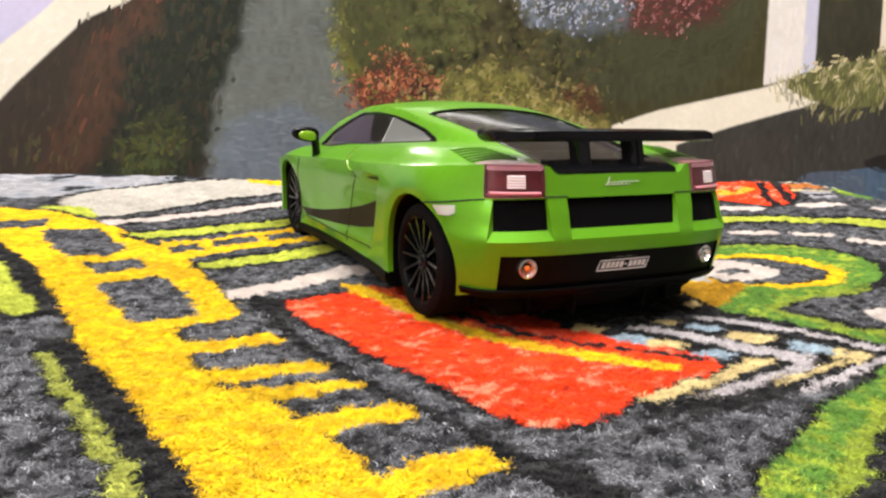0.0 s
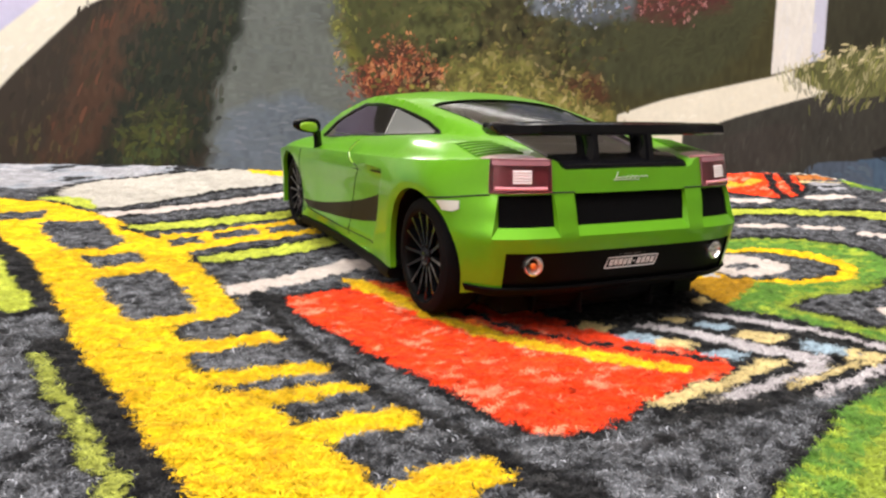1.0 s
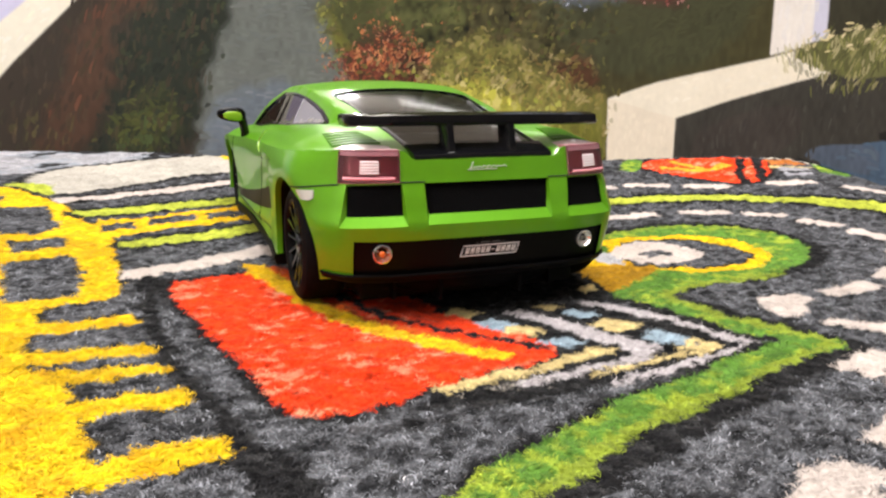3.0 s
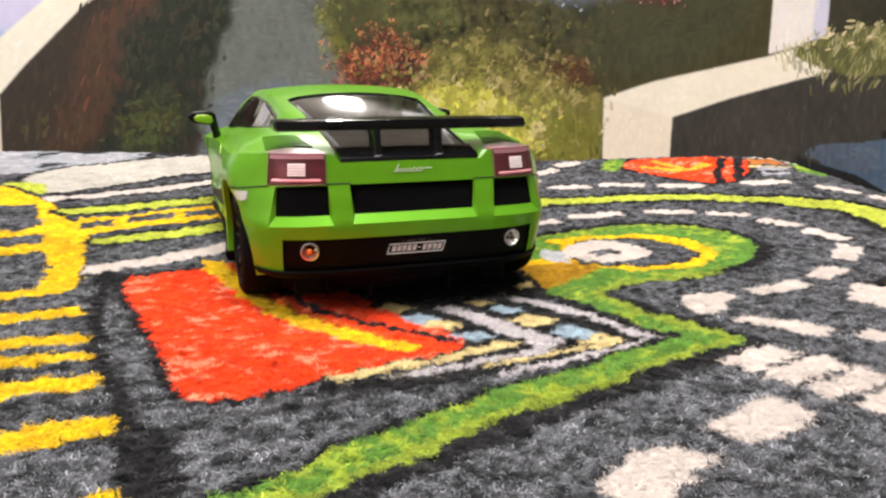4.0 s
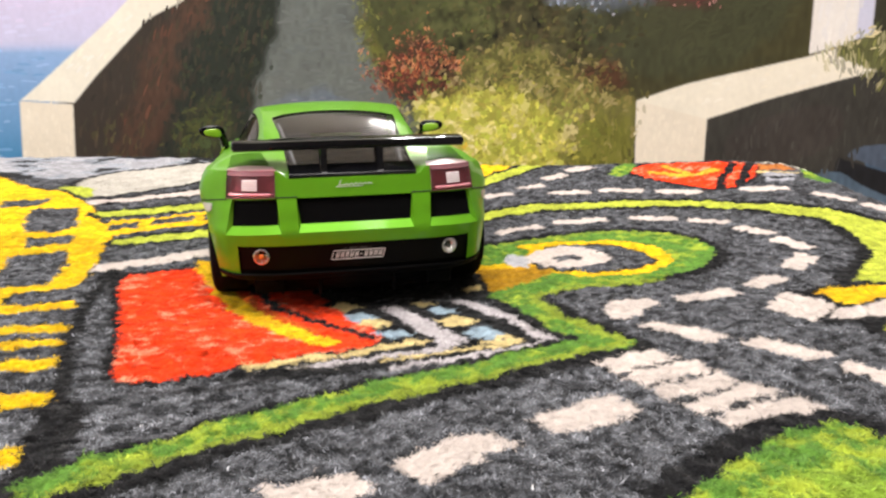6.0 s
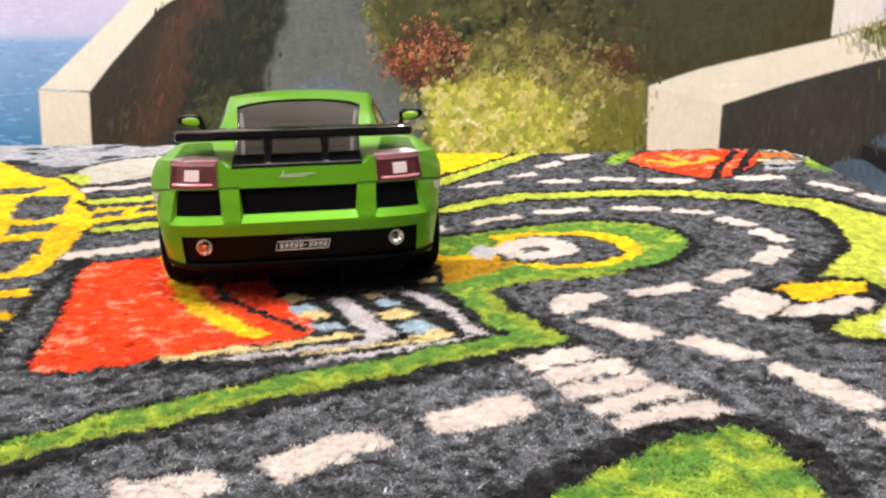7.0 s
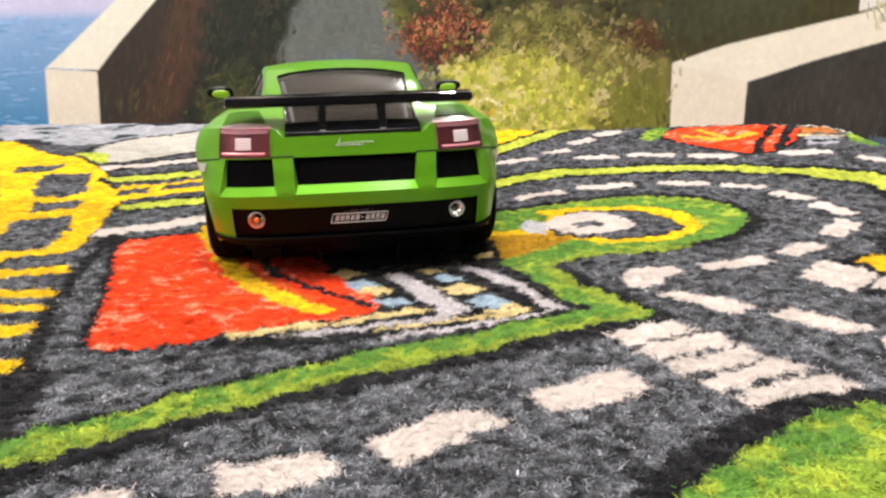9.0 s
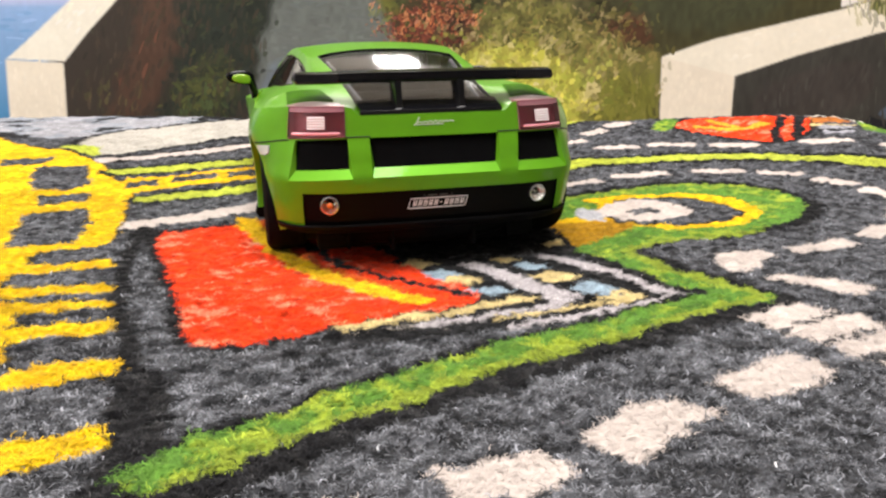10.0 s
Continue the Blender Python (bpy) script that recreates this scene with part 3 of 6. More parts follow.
def felt_shades(x, y, colours, seed, strength):
    """Wool colours vary from tuft to tuft, the greys most of all."""
    rng = np.random.default_rng(seed)
    tuft = 0.35 * Lumps(seed, 1.0)(0.8 * x + 0.6 * y, 0.8 * y - 0.6 * x) + 0.55 * Lumps(seed + 1, 1.6)(x, y) + 0.1 * Lumps(seed + 3, 7.0)(x, y) - 0.5
    grey = (np.ptp(colours, axis=1) < 0.06) & (colours.max(1) > 0.03) & (colours.max(1) < 0.25)
    dark = colours.max(1) < 0.03
    white = colours.min(1) > 0.33
    amount = np.where(grey, 1.9, np.where(white, 0.1, 0.42)) * strength
    factor = 1 + amount * (2.6 * tuft + 0.25 * rng.standard_normal(len(x)))
    out = colours * np.clip(factor, 0.2, 2.6)[:, None]
    stray = np.clip((Lumps(seed + 12, 1.5)(x, y) - 0.62) * 3, 0, 1) * dark
    out = out + stray[:, None] * 0.035
    red = (colours[:, 0] > 0.6) & (colours[:, 1] < 0.08)
    pale = np.clip((0.5 * Lumps(seed + 4, 2.4)(0.45 * (x + y), 1.3 * (x - y)) + 0.3 * Lumps(seed + 5, 9)(x, y) + 0.2 * Lumps(seed + 6, 1.0)(x, y) - 0.61) * 6.0, 0, 0.65) * red
    out = out * (1 - pale[:, None]) + pale[:, None] * np.array((0.82, 0.4, 0.24))
    green = (colours[:, 1] > 0.15) & (colours[:, 0] < 0.2) & (colours[:, 2] < 0.05)
    lit = np.clip((0.45 * Lumps(seed + 7, 5.5)(x, y) + 0.55 * Lumps(seed + 8, 1.7)(x, y) - 0.53) * 3.8, 0, 0.75) * green
    out = out * (1 - lit[:, None]) + lit[:, None] * np.array((0.38, 0.46, 0.04))
    gold = (colours[:, 0] > 0.6) & (colours[:, 2] < 0.05) & (colours[:, 1] > 0.3)
    tan = np.clip((Lumps(seed + 9, 3.5)(x, y) - 0.6) * 2, 0, 0.5) * gold
    out = out * (1 - tan[:, None]) + tan[:, None] * np.array((0.64, 0.29, 0.008))
    return np.clip(out, 0.004, 0.9)


def rug():
    xs = np.unique(np.concatenate([np.arange(-420, -150, 2.5), np.arange(-150, 226, 0.75)]))
    vs = np.unique(np.concatenate([np.linspace(0, 0.46, 60), np.linspace(0.46, 1, 560)]))
    gx, gv = np.meshgrid(xs, vs, indexing="ij")
    gy = -330 + (rug_far_edge(gx) + 330) * gv
    x, y = gx.ravel(), gy.ravel()
    z = rug_height(x, y) + rug_tufts(x, y) - 0.15
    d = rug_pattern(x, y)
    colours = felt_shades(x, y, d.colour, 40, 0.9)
    # the backing is darkened for the shade between fibres, most of all under grey
    ground = (np.ptp(d.colour, axis=1) < 0.06) & (d.colour.max(1) < 0.25)
    colours = np.where(ground[:, None], 0.62, 0.95) * colours
    verts = np.stack([x, y, z], 1)
    nx, ny = len(xs), len(vs)
    faces = grid_faces(nx, ny)
    # the cut far edge, down to the board
    rim = np.arange(nx) * ny + ny - 1
    low = verts[rim].copy()
    low[:, 2] = -8.5
    skirt = np.stack([rim[:-1], rim[1:], len(verts) + np.arange(1, nx), len(verts) + np.arange(nx - 1)], 1)[:, ::-1]
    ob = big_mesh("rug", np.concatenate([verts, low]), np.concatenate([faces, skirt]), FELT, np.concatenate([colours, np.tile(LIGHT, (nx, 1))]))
    tagged(ob, "felt play rug printed with roads, lawns, and red and yellow buildings", "rug")
    # loose fibres
    rng = np.random.default_rng(7)
    spots = []
    for x0, x1, y0, y1, n in ((-78, 165, 38, 130, 205000), (-110, 195, 130, 210, 120000), (-170, 205, 210, 300, 60000), (-290, 200, 290, 390, 45000)):
        spots.append(np.stack([rng.uniform(x0, x1, n), rng.uniform(y0, y1, n)], 1))
    spots = np.concatenate(spots)
    spots = spots[spots[:, 1] < rug_far_edge(spots[:, 0]) - 0.5]
    x, y = spots.T
    n = len(x)
    # a fibre may be rooted a little way off, so that borders blend
    wx, wy = x + rng.normal(0, 0.4, n), y + rng.normal(0, 0.4, n)
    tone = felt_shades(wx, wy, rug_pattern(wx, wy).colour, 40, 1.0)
    plain = np.ptp(tone, axis=1) < 0.06
    chalky = tone.min(1) > 0.33
    tone = tone * np.exp(np.where(plain, 0.45, np.where(chalky, 0.05, np.where(tone[:, 0] > 0.5, 0.1, 0.2))) * rng.standard_normal(n))[:, None]
    # here and there a pale strand
    pale = plain & (tone.max(1) > 0.02) & (rng.random(n) < 0.025)
    tone = np.clip(np.where(pale[:, None], tone + 0.07, tone), 0.004, 0.9)
    # each fibre curls round in a small loop
    turn = rng.uniform(0, 2 * np.pi, n)
    curl = rng.choice((-1.0, 1.0), n) * rng.uniform(0.5, 1.7, n)
    length, width = rng.uniform(0.8, 1.6, n) / 3, rng.uniform(0.05, 0.1, n) * np.where(chalky, 0.75, 1.0)
    knots = rug_tufts(x, y)
    here = np.stack([x, y, rug_height(x, y) + knots - 0.2], 1)
    lie = np.stack([(knots - rug_tufts(x + 0.25, y)) / 0.25, (knots - rug_tufts(x, y + 0.25)) / 0.25, np.where(chalky, 1.8, 0.9)], 1)
    lie /= np.linalg.norm(lie, axis=1)[:, None]
    rise = rng.uniform(0.2, 1.0, n)
    rows = []
    for k in range(4):
        side = np.stack([-np.sin(turn), np.cos(turn), np.zeros(n)], 1) * (width * (1.0, 1.0, 0.9, 0.0)[k])[:, None]
        rows += [here - side, here + side] if k < 3 else [here]
        here = here + np.stack([np.cos(turn) * np.cos(rise), np.sin(turn) * np.cos(rise), np.sin(rise)], 1) * length[:, None]
        turn, rise = turn + curl, rise - rng.uniform(0.3, 0.8, n)
    verts = np.stack(rows, 1).reshape(-1, 3)
    base = np.arange(n)[:, None] * 7
    tris = np.concatenate([base + np.array(t) for t in ((0, 1, 3), (0, 3, 2), (2, 3, 5), (2, 5, 4), (4, 5, 6))])
    pile = big_mesh("wool_nap", verts, tris, PILE, np.repeat(tone, 7, 0))
    layer = pile.data.attributes.new("lie", "FLOAT_VECTOR", "POINT")
    layer.data.foreach_set("vector", np.repeat(lie, 7, 0).astype(np.float32).ravel())
    pile.parent = ob
    tagged(pile, "loose curled wool fibres", kind="stuff")


rug()


# ---- the painting behind the rug: u runs along it, v up it, in millimetres ----
def canvas_place(u, v, out=0.0):
    """From the canvas to the world; out: proud of the canvas."""
    k, m = math.hypot(1, 0.2275), math.hypot(1, 0.1127)
    x, z = u / k, v / m
    n = np.array((0.2275, -1, 0.1127)) / math.sqrt(1 + 0.2275 ** 2 + 0.1127 ** 2)
    return np.stack([x + n[0] * out, 486.96 + 0.2275 * x + 0.1127 * z + n[1] * out, z + n[2] * out], -1)


INK, OLIVE, PLASTER = (0.04, 0.039, 0.034), (0.06, 0.056, 0.024), (0.77, 0.725, 0.615)


def canvas_garden(u, v, seed):
    d = Dye(u, v, OLIVE, 5.0, 7.0, seed)
    # evening sky and the sea
    k = np.clip((v - 70) / 60, 0, 1)[:, None]
    sky = np.array((0.6, 0.6, 0.82)) * (1 - k) + np.array((0.76, 0.64, 0.86)) * k
    k = np.clip((v + 5) / 75, 0, 1)[:, None]
    sea = np.array((0.06, 0.24, 0.46)) * (1 - k) + np.array((0.3, 0.46, 0.76)) * k
    west = u < -150
    d.colour = np.where(west[:, None], np.where((v > 70)[:, None], sky, sea), d.colour)
    # stairway hedge, dark and rusty
    d.area((0.04, 0.03, 0.022), (-296, -90), (-290, 33), (-252, 74), (-160, 166), (-100, 330), (0, 330), (0, -90), cut=0)
    d.area((0.075, 0.039, 0.024), (-250, -5), (-236, 45), (-205, 95), (-180, 125), (-172, 105), (-205, 60), (-222, -5))
    d.area((0.02, 0.025, 0.017), (-225, -10), (-212, 40), (-186, 85), (-150, 170), (-110, 170), (-138, 88), (-144, 50), (-164, 0))
    d.area((0.05, 0.058, 0.019), (-212, 0), (-204, 28), (-178, 42), (-166, 30), (-178, 4))
    # stone path
    d.area((0.14, 0.155, 0.145), (-170, -90), (-164, -5), (-144, 50), (-139, 88), (-126, 140), (-110, 330), (-70, 330), (-84, 105), (-78, 50), (-56, 31), (-33, -5), (-20, -90))
    d.area((0.15, 0.18, 0.22), (-160, -60), (-158, 0), (-140, 36), (-90, 34), (-66, 10), (-40, -50))
    # planting right of the path
    d.area((0.068, 0.074, 0.026), (-84, 330), (-86, 105), (-78, 50), (-56, 31), (-20, 60), (20, 90), (30, 330))
    d.area((0.17, 0.17, 0.035), (-78, 85), (-84, 100), (-76, 50), (-60, 35), (-62, 60))
    d.area((0.19, 0.18, 0.05), (-40, 50), (0, 74), (40, 66), (80, 40), (104, 30), (106, -8), (60, -60), (-30, -60), (-50, 22))
    d.area((0.52, 0.5, 0.08), (-52, 28), (-30, 40), (10, 42), (50, 30), (62, -5), (40, -50), (-26, -50), (-36, 0))
    d.area((0.17, 0.17, 0.03), (62, -40), (66, 20), (100, 24), (105, -20))
    d.area((0.056, 0.06, 0.03), (60, 80), (100, 44), (136, 46), (212, 62), (216, 330), (40, 330), (40, 110))
    d.area((0.08, 0.038, 0.02), (64, 50), (82, 62), (98, 50), (90, 38))
    d.area((0.08, 0.03, 0.018), (-78, 58), (-60, 70), (-46, 76), (-18, 66), (-14, 46), (-40, 36), (-66, 38))
    d.area((0.13, 0.15, 0.18), (30, 112), (38, 97), (68, 95), (92, 92), (108, 93), (116, 116), (116, 180), (30, 180))
    d.area((0.09, 0.034, 0.03), (106, 92), (120, 116), (120, 170), (186, 170), (182, 116), (172, 102), (148, 98))
    return d.colour


def canvas_walls(d):
    """Firmly drawn walls, pillars and the blue ground beside them."""
    # white parapet on the west
    d.area(PLASTER, (-312, 35), (-290, 53), (-246, 90), (-226, 110), (-150, 190), (-112, 190), (-197, 100), (-222, 88), (-262, 48), (-275, 33), cut=0)
    d.area((0.725, 0.651, 0.53), (-313, 34.5), (-276, 32), (-276, -90), (-313, -90), cut=0)
    # white parapet, pillar and dark wall on the east
    d.area(INK, (150, 20), (188, 32), (238, 45), (330, 70), (400, 90), (400, -90), (150, -90), cut=0)
    d.area((0.045, 0.04, 0.036), (160, 8), (190, 22), (240, 32), (240, 0), (170, -20))
    d.area((0.06, 0.1, 0.16), (244, -8), (290, 5), (400, 14), (400, -90), (340, -60), (296, -23), cut=1)
    d.area((0.012, 0.013, 0.016), (238, -5), (244, -8), (296, -23), (340, -58), (360, -90), (200, -90), (236, -22), cut=1)
    d.area((0.075, 0.1, 0.145), (244, -5), (250, 1), (272, 3), (300, 2), (300, -20), (268, -14), (247, -6), cut=1)
    d.area((0.075, 0.115, 0.165), (216, -22), (230, -15), (243.5, -16), (251, -22), (268, -30), (310, -46), (330, -90), (200, -90), (212, -40), cut=1)
    d.area((0.014, 0.013, 0.013), (292, 8), (316, 16), (400, 22), (400, 12), (318, 0), cut=1)
    d.area((0.035, 0.034, 0.022), (252, 118), (303, 125), (303, 330), (254, 330), (252, 70), (303, 84), (303, 130), cut=0)
    d.area(PLASTER, (104, 32), (136, 42.5), (163, 48.5), (212, 59), (260, 72), (330, 92), (330, 68), (238, 45), (188, 31.5), (151, 19.5), cut=0)
    d.area((0.735, 0.67, 0.558), (104, 32), (151, 19.5), (150, -90), (107, -90), cut=0)
    d.area((0.725, 0.698, 0.67), (214, 61), (216, 330), (250, 330), (251, 71), cut=0)
    d.area((0.55, 0.56, 0.7), (243, 70), (246, 330), (254, 330), (253, 71), cut=0)
    d.area((0.707, 0.651, 0.558), (304, 88), (303, 330), (400, 330), (400, 95), cut=0)
    d.area((0.12, 0.125, 0.05), (228, 62), (240, 70), (279, 79), (320, 87), (320, 56), (300, 48), (277, 46), (258, 50), (238, 57))
    return d.colour


def canvas_pattern(u, v, fine=False):
    """Blurred garden with the walls over it; fine softens the walls' borders."""
    rng = np.random.default_rng(8)
    blend = 0
    for k in range(10):
        r, t = rng.uniform(0, 7), rng.uniform(0, 6.28)
        blend = blend + 0.86 * canvas_garden(u + r * math.cos(t), v + r * math.sin(t), 71) / 10
    spots = ((-0.35, -0.2), (0.2, -0.35), (0.35, 0.2), (-0.2, 0.35), (0, 0)) if fine else ((0, 0),)
    total = 0
    for du, dv in spots:
        d = Dye(u + du, v + dv, OLIVE, 0.1, 3.5, 171)
        d.colour = blend.copy()
        total = total + canvas_walls(d) / len(spots)
    return total


def painting():
    us, vs = np.unique(np.concatenate([np.arange(-420, -350, 3.0), np.arange(-350, 322, 0.9), np.arange(322, 401, 3.0)])), np.unique(np.concatenate([np.arange(-86, -42, 2.0), np.arange(-42, 128, 0.9), np.arange(128, 151, 3.0)]))
    gu, gv = np.meshgrid(us, vs, indexing="ij")
    u, v = gu.ravel(), gv.ravel()
    colours = canvas_pattern(u, v, True)
    shade = 1 + 0.35 * (Lumps(90, 4)(u * 1.6, v * 0.7) - 0.5) + 0.35 * (Lumps(91, 22)(u, v) - 0.5)
    leafy = np.exp(-((u - 20) / 62) ** 4)
    shade = shade + leafy * (1.1 * (Lumps(92, 3.4)(u, v) - 0.5) + 1.3 * (Lumps(93, 8)(u, v) - 0.5))
    flat = (colours.min(1) > 0.4) | (u < -225)
    colours = np.clip(colours * np.where(flat, 1 + 0.12 * (shade - 1), shade)[:, None], 0.004, 0.9)
    root = new("painting")
    tagged(root, "large oil painting of a seaside garden path between white walls", "painting")
    canvas = big_mesh("canvas", canvas_place(u, v), grid_faces(len(us), len(vs))[:, ::-1], OIL, colours)
    canvas.parent = root
    # wooden stretcher behind the canvas
    for a, b, c, e in ((-420, 400, -86, -56), (-420, 400, 119, 149), (-420, -390, -56, 119), (370, 400, -56, 119)):
        p = [canvas_place(np.array(q[0], float), np.array(q[1], float), o) for o in (-1.5, -18) for q in ((a, c), (b, c), (b, e), (a, e))]
        mesh_object("stretcher_bar", [tuple(q) for q in p], [(0, 1, 2, 3), (7, 6, 5, 4), (0, 4, 5, 1), (1, 5, 6, 2), (2, 6, 7, 3), (3, 7, 4, 0)], WOOD, root, smooth=False)
    # raised brush marks
    rng = np.random.default_rng(5)
    marks = []

    ripple, cloud, drift = Lumps(95, 5.0), Lumps(96, 13.0), Lumps(98, 9.0)

    def dab(n, box_u, box_v, length, width, lean, spread, tints=None, keep=None, body=0.5, loose=0.0):
        """Scatters strokes in a shape; loose lets them stray over its border in clumps."""
        a, b = rng.uniform(*box_u, n), rng.uniform(*box_v, n)
        if keep is not None:
            wide = loose * (2.4 * ripple(a + 300, b) - 1.2 + 0.5 * rng.standard_normal(n))
            high = loose * (2.4 * ripple(a, b + 300) - 1.2 + 0.5 * rng.standard_normal(n))
            k = inside(a + wide, b + high, rounded(keep, True, 2))
            a, b = a[k], b[k]
        n = len(a)
        under = canvas_pattern(a, b)
        if tints is None:
            c = under * rng.uniform(0.6, 1.5, (n, 1))
        else:
            ladder = np.array(sorted(tints, key=sum))
            pick = rng.integers(0, len(tints), n)
            if loose:
                # neighbouring strokes share a brushful of paint
                tone = np.clip(1.7 * (Lumps(97, 4.5)(a, b) - 0.5) + 0.5 + 0.12 * rng.standard_normal(n), 0, 0.999)
                pick = (tone * len(tints)).astype(int)
            c = ladder[pick]
            c = c * np.where(c.min(1) > 0.55, rng.uniform(0.93, 1.04, n), rng.uniform(0.78, 1.2, n))[:, None]
        if loose:
            c = c * (0.5 + 0.6 * ripple(a, b) + 0.45 * cloud(a, b))[:, None]
        c = body * c + (1 - body) * under
        marks.append((a, b, rng.uniform(0.5, 1.3, n) * length, rng.uniform(0.6, 1.4, n) * width * (1.35 if loose else 1.0), np.radians(lean + (rng.normal(0, 0.4 * spread, n) + 3.2 * spread * (drift(a, b) - 0.5) if loose else rng.normal(0, spread, n))), np.clip(c, 0.003, 0.9)))

    # sea and sky in level strokes
    dab(480, (-420, -250), (-20, 68), 9, 1.6, 0, 4, [(0.12, 0.32, 0.56), (0.24, 0.42, 0.7), (0.09, 0.26, 0.48), (0.34, 0.48, 0.74)], [(-420, -60), (-420, 69), (-276, 69), (-324, 32), (-325, -60)], 0.4)
    dab(140, (-420, -230), (72, 130), 10, 2.2, 3, 5, [(0.6, 0.6, 0.82), (0.72, 0.62, 0.84), (0.64, 0.64, 0.86)], [(-420, 72), (-420, 130), (-240, 130), (-278, 70)], 0.4)
    # hedge and dark wall
    dab(900, (-276, -140), (-20, 125), 7, 1.3, 80, 14, [(0.042, 0.032, 0.022), (0.028, 0.024, 0.018), (0.06, 0.04, 0.024), (0.04, 0.038, 0.02)], [(-272, -20), (-270, 34), (-222, 86), (-190, 125), (-135, 125), (-146, 50), (-168, -20)], 0.5, 3)
    dab(800, (-222, -130), (-20, 130), 4, 1.6, 60, 50, [(0.022, 0.03, 0.018), (0.013, 0.017, 0.013), (0.036, 0.044, 0.02), (0.018, 0.024, 0.018)], [(-218, -20), (-206, 40), (-180, 92), (-160, 130), (-130, 130), (-140, 88), (-146, 50), (-166, -20)], 0.7, 6)
    dab(170, (-262, -170), (-5, 125), 10, 1.4, 74, 6, [(0.14, 0.05, 0.028), (0.16, 0.06, 0.034), (0.07, 0.04, 0.026)], [(-240, 10), (-230, 50), (-205, 98), (-180, 125), (-170, 112), (-204, 66), (-218, 20)], 0.5, 5)
    dab(120, (-270, -225), (-15, 30), 7, 1.5, 80, 14, [(0.1, 0.07, 0.03), (0.08, 0.07, 0.025)], [(-262, -15), (-258, 20), (-240, 30), (-226, -15)], 0.5, 6)
    dab(300, (-218, -150), (-5, 60), 4.5, 1.6, 20, 40, [(0.1, 0.11, 0.024), (0.06, 0.07, 0.02), (0.12, 0.12, 0.03)], [(-212, -5), (-204, 28), (-182, 50), (-166, 36), (-176, -5)], 0.35, 7)
    dab(130, (-210, -160), (-5, 22), 5, 1.6, 70, 40, [(0.06, 0.09, 0.03), (0.05, 0.075, 0.028)], [(-206, -5), (-200, 16), (-176, 16), (-172, -5)], 0.5, 6)
    # stone path
    dab(700, (-165, -30), (-20, 130), 9, 2.0, 0, 12, [(0.15, 0.165, 0.155), (0.12, 0.14, 0.14), (0.2, 0.21, 0.2), (0.13, 0.16, 0.19), (0.22, 0.22, 0.23)], [(-160, -20), (-140, 52), (-134, 90), (-120, 130), (-86, 130), (-88, 100), (-80, 52), (-60, 28), (-40, -20)], 0.14)
    dab(130, (-150, -60), (0, 40), 7, 1.5, 0, 10, [(0.3, 0.31, 0.34), (0.23, 0.25, 0.3), (0.13, 0.15, 0.18)], [(-152, 0), (-138, 36), (-84, 36), (-46, 0)], 0.25)
    # planting: dark and soft above, lit and yellow below
    dab(1500, (-84, 110), (-10, 130), 4, 1.6, 60, 50, [(0.06, 0.062, 0.02), (0.1, 0.095, 0.03), (0.04, 0.04, 0.018), (0.085, 0.062, 0.028), (0.07, 0.085, 0.02)], [(-80, 40), (-84, 130), (110, 130), (108, 40), (40, 30), (-30, 40)], 0.55, 3)
    dab(1300, (-60, 112), (-15, 100), 4.6, 1.5, 45, 60, [(0.26, 0.22, 0.06), (0.34, 0.28, 0.09), (0.17, 0.16, 0.035), (0.4, 0.33, 0.14), (0.12, 0.11, 0.03)], [(-54, 10), (-56, 40), (-30, 66), (-4, 60), (24, 82), (60, 60), (84, 66), (106, 40), (106, -15), (-40, -15)], 0.4, 14)
    dab(420, (-24, 104), (14, 76), 4.4, 1.3, 50, 55, [(0.5, 0.4, 0.17), (0.38, 0.29, 0.1), (0.54, 0.42, 0.22), (0.2, 0.12, 0.04)], [(-24, 30), (0, 58), (40, 62), (90, 46), (100, 28), (50, 18)], 0.42, 9)
    dab(1900, (-62, 80), (-15, 64), 3.8, 2.0, 50, 60, [(0.56, 0.53, 0.1), (0.46, 0.48, 0.1), (0.68, 0.58, 0.27), (0.3, 0.36, 0.05), (0.7, 0.62, 0.12), (0.17, 0.2, 0.035)], [(-42, -15), (-54, 28), (-34, 40), (-10, 36), (16, 46), (50, 24), (72, 20), (58, -15)], 0.5, 12)
    dab(700, (-52, 54), (-15, 34), 3.4, 2.0, 40, 60, [(0.84, 0.74, 0.26), (0.76, 0.68, 0.12), (0.84, 0.74, 0.44), (0.5, 0.56, 0.07)], [(-36, -15), (-46, 14), (-20, 24), (20, 18), (46, 4), (44, -15)], 0.6, 8)
    dab(300, (-54, 70), (-15, 44), 6.5, 2.6, 60, 50, [(0.62, 0.6, 0.09), (0.5, 0.56, 0.08), (0.76, 0.68, 0.3), (0.3, 0.34, 0.05), (0.2, 0.22, 0.04)], [(-40, -15), (-52, 26), (-30, 38), (10, 38), (44, 22), (62, 14), (54, -15)], 0.4, 10)
    dab(26, (-30, 10), (-14, 10), 3, 2.0, 0, 60, [(0.7, 0.44, 0.04), (0.66, 0.5, 0.2)], None, 0.8)
    dab(220, (58, 106), (-15, 34), 7, 1.6, 85, 14, [(0.2, 0.2, 0.035), (0.15, 0.15, 0.03), (0.24, 0.23, 0.06)], [(64, -15), (66, 26), (104, 26), (105, -15)], 0.5, 3)
    dab(170, (56, 110), (30, 70), 5, 1.3, 40, 45, [(0.12, 0.05, 0.025), (0.09, 0.035, 0.02), (0.2, 0.11, 0.05)], [(62, 46), (80, 62), (102, 50), (94, 38)], 0.4, 7)
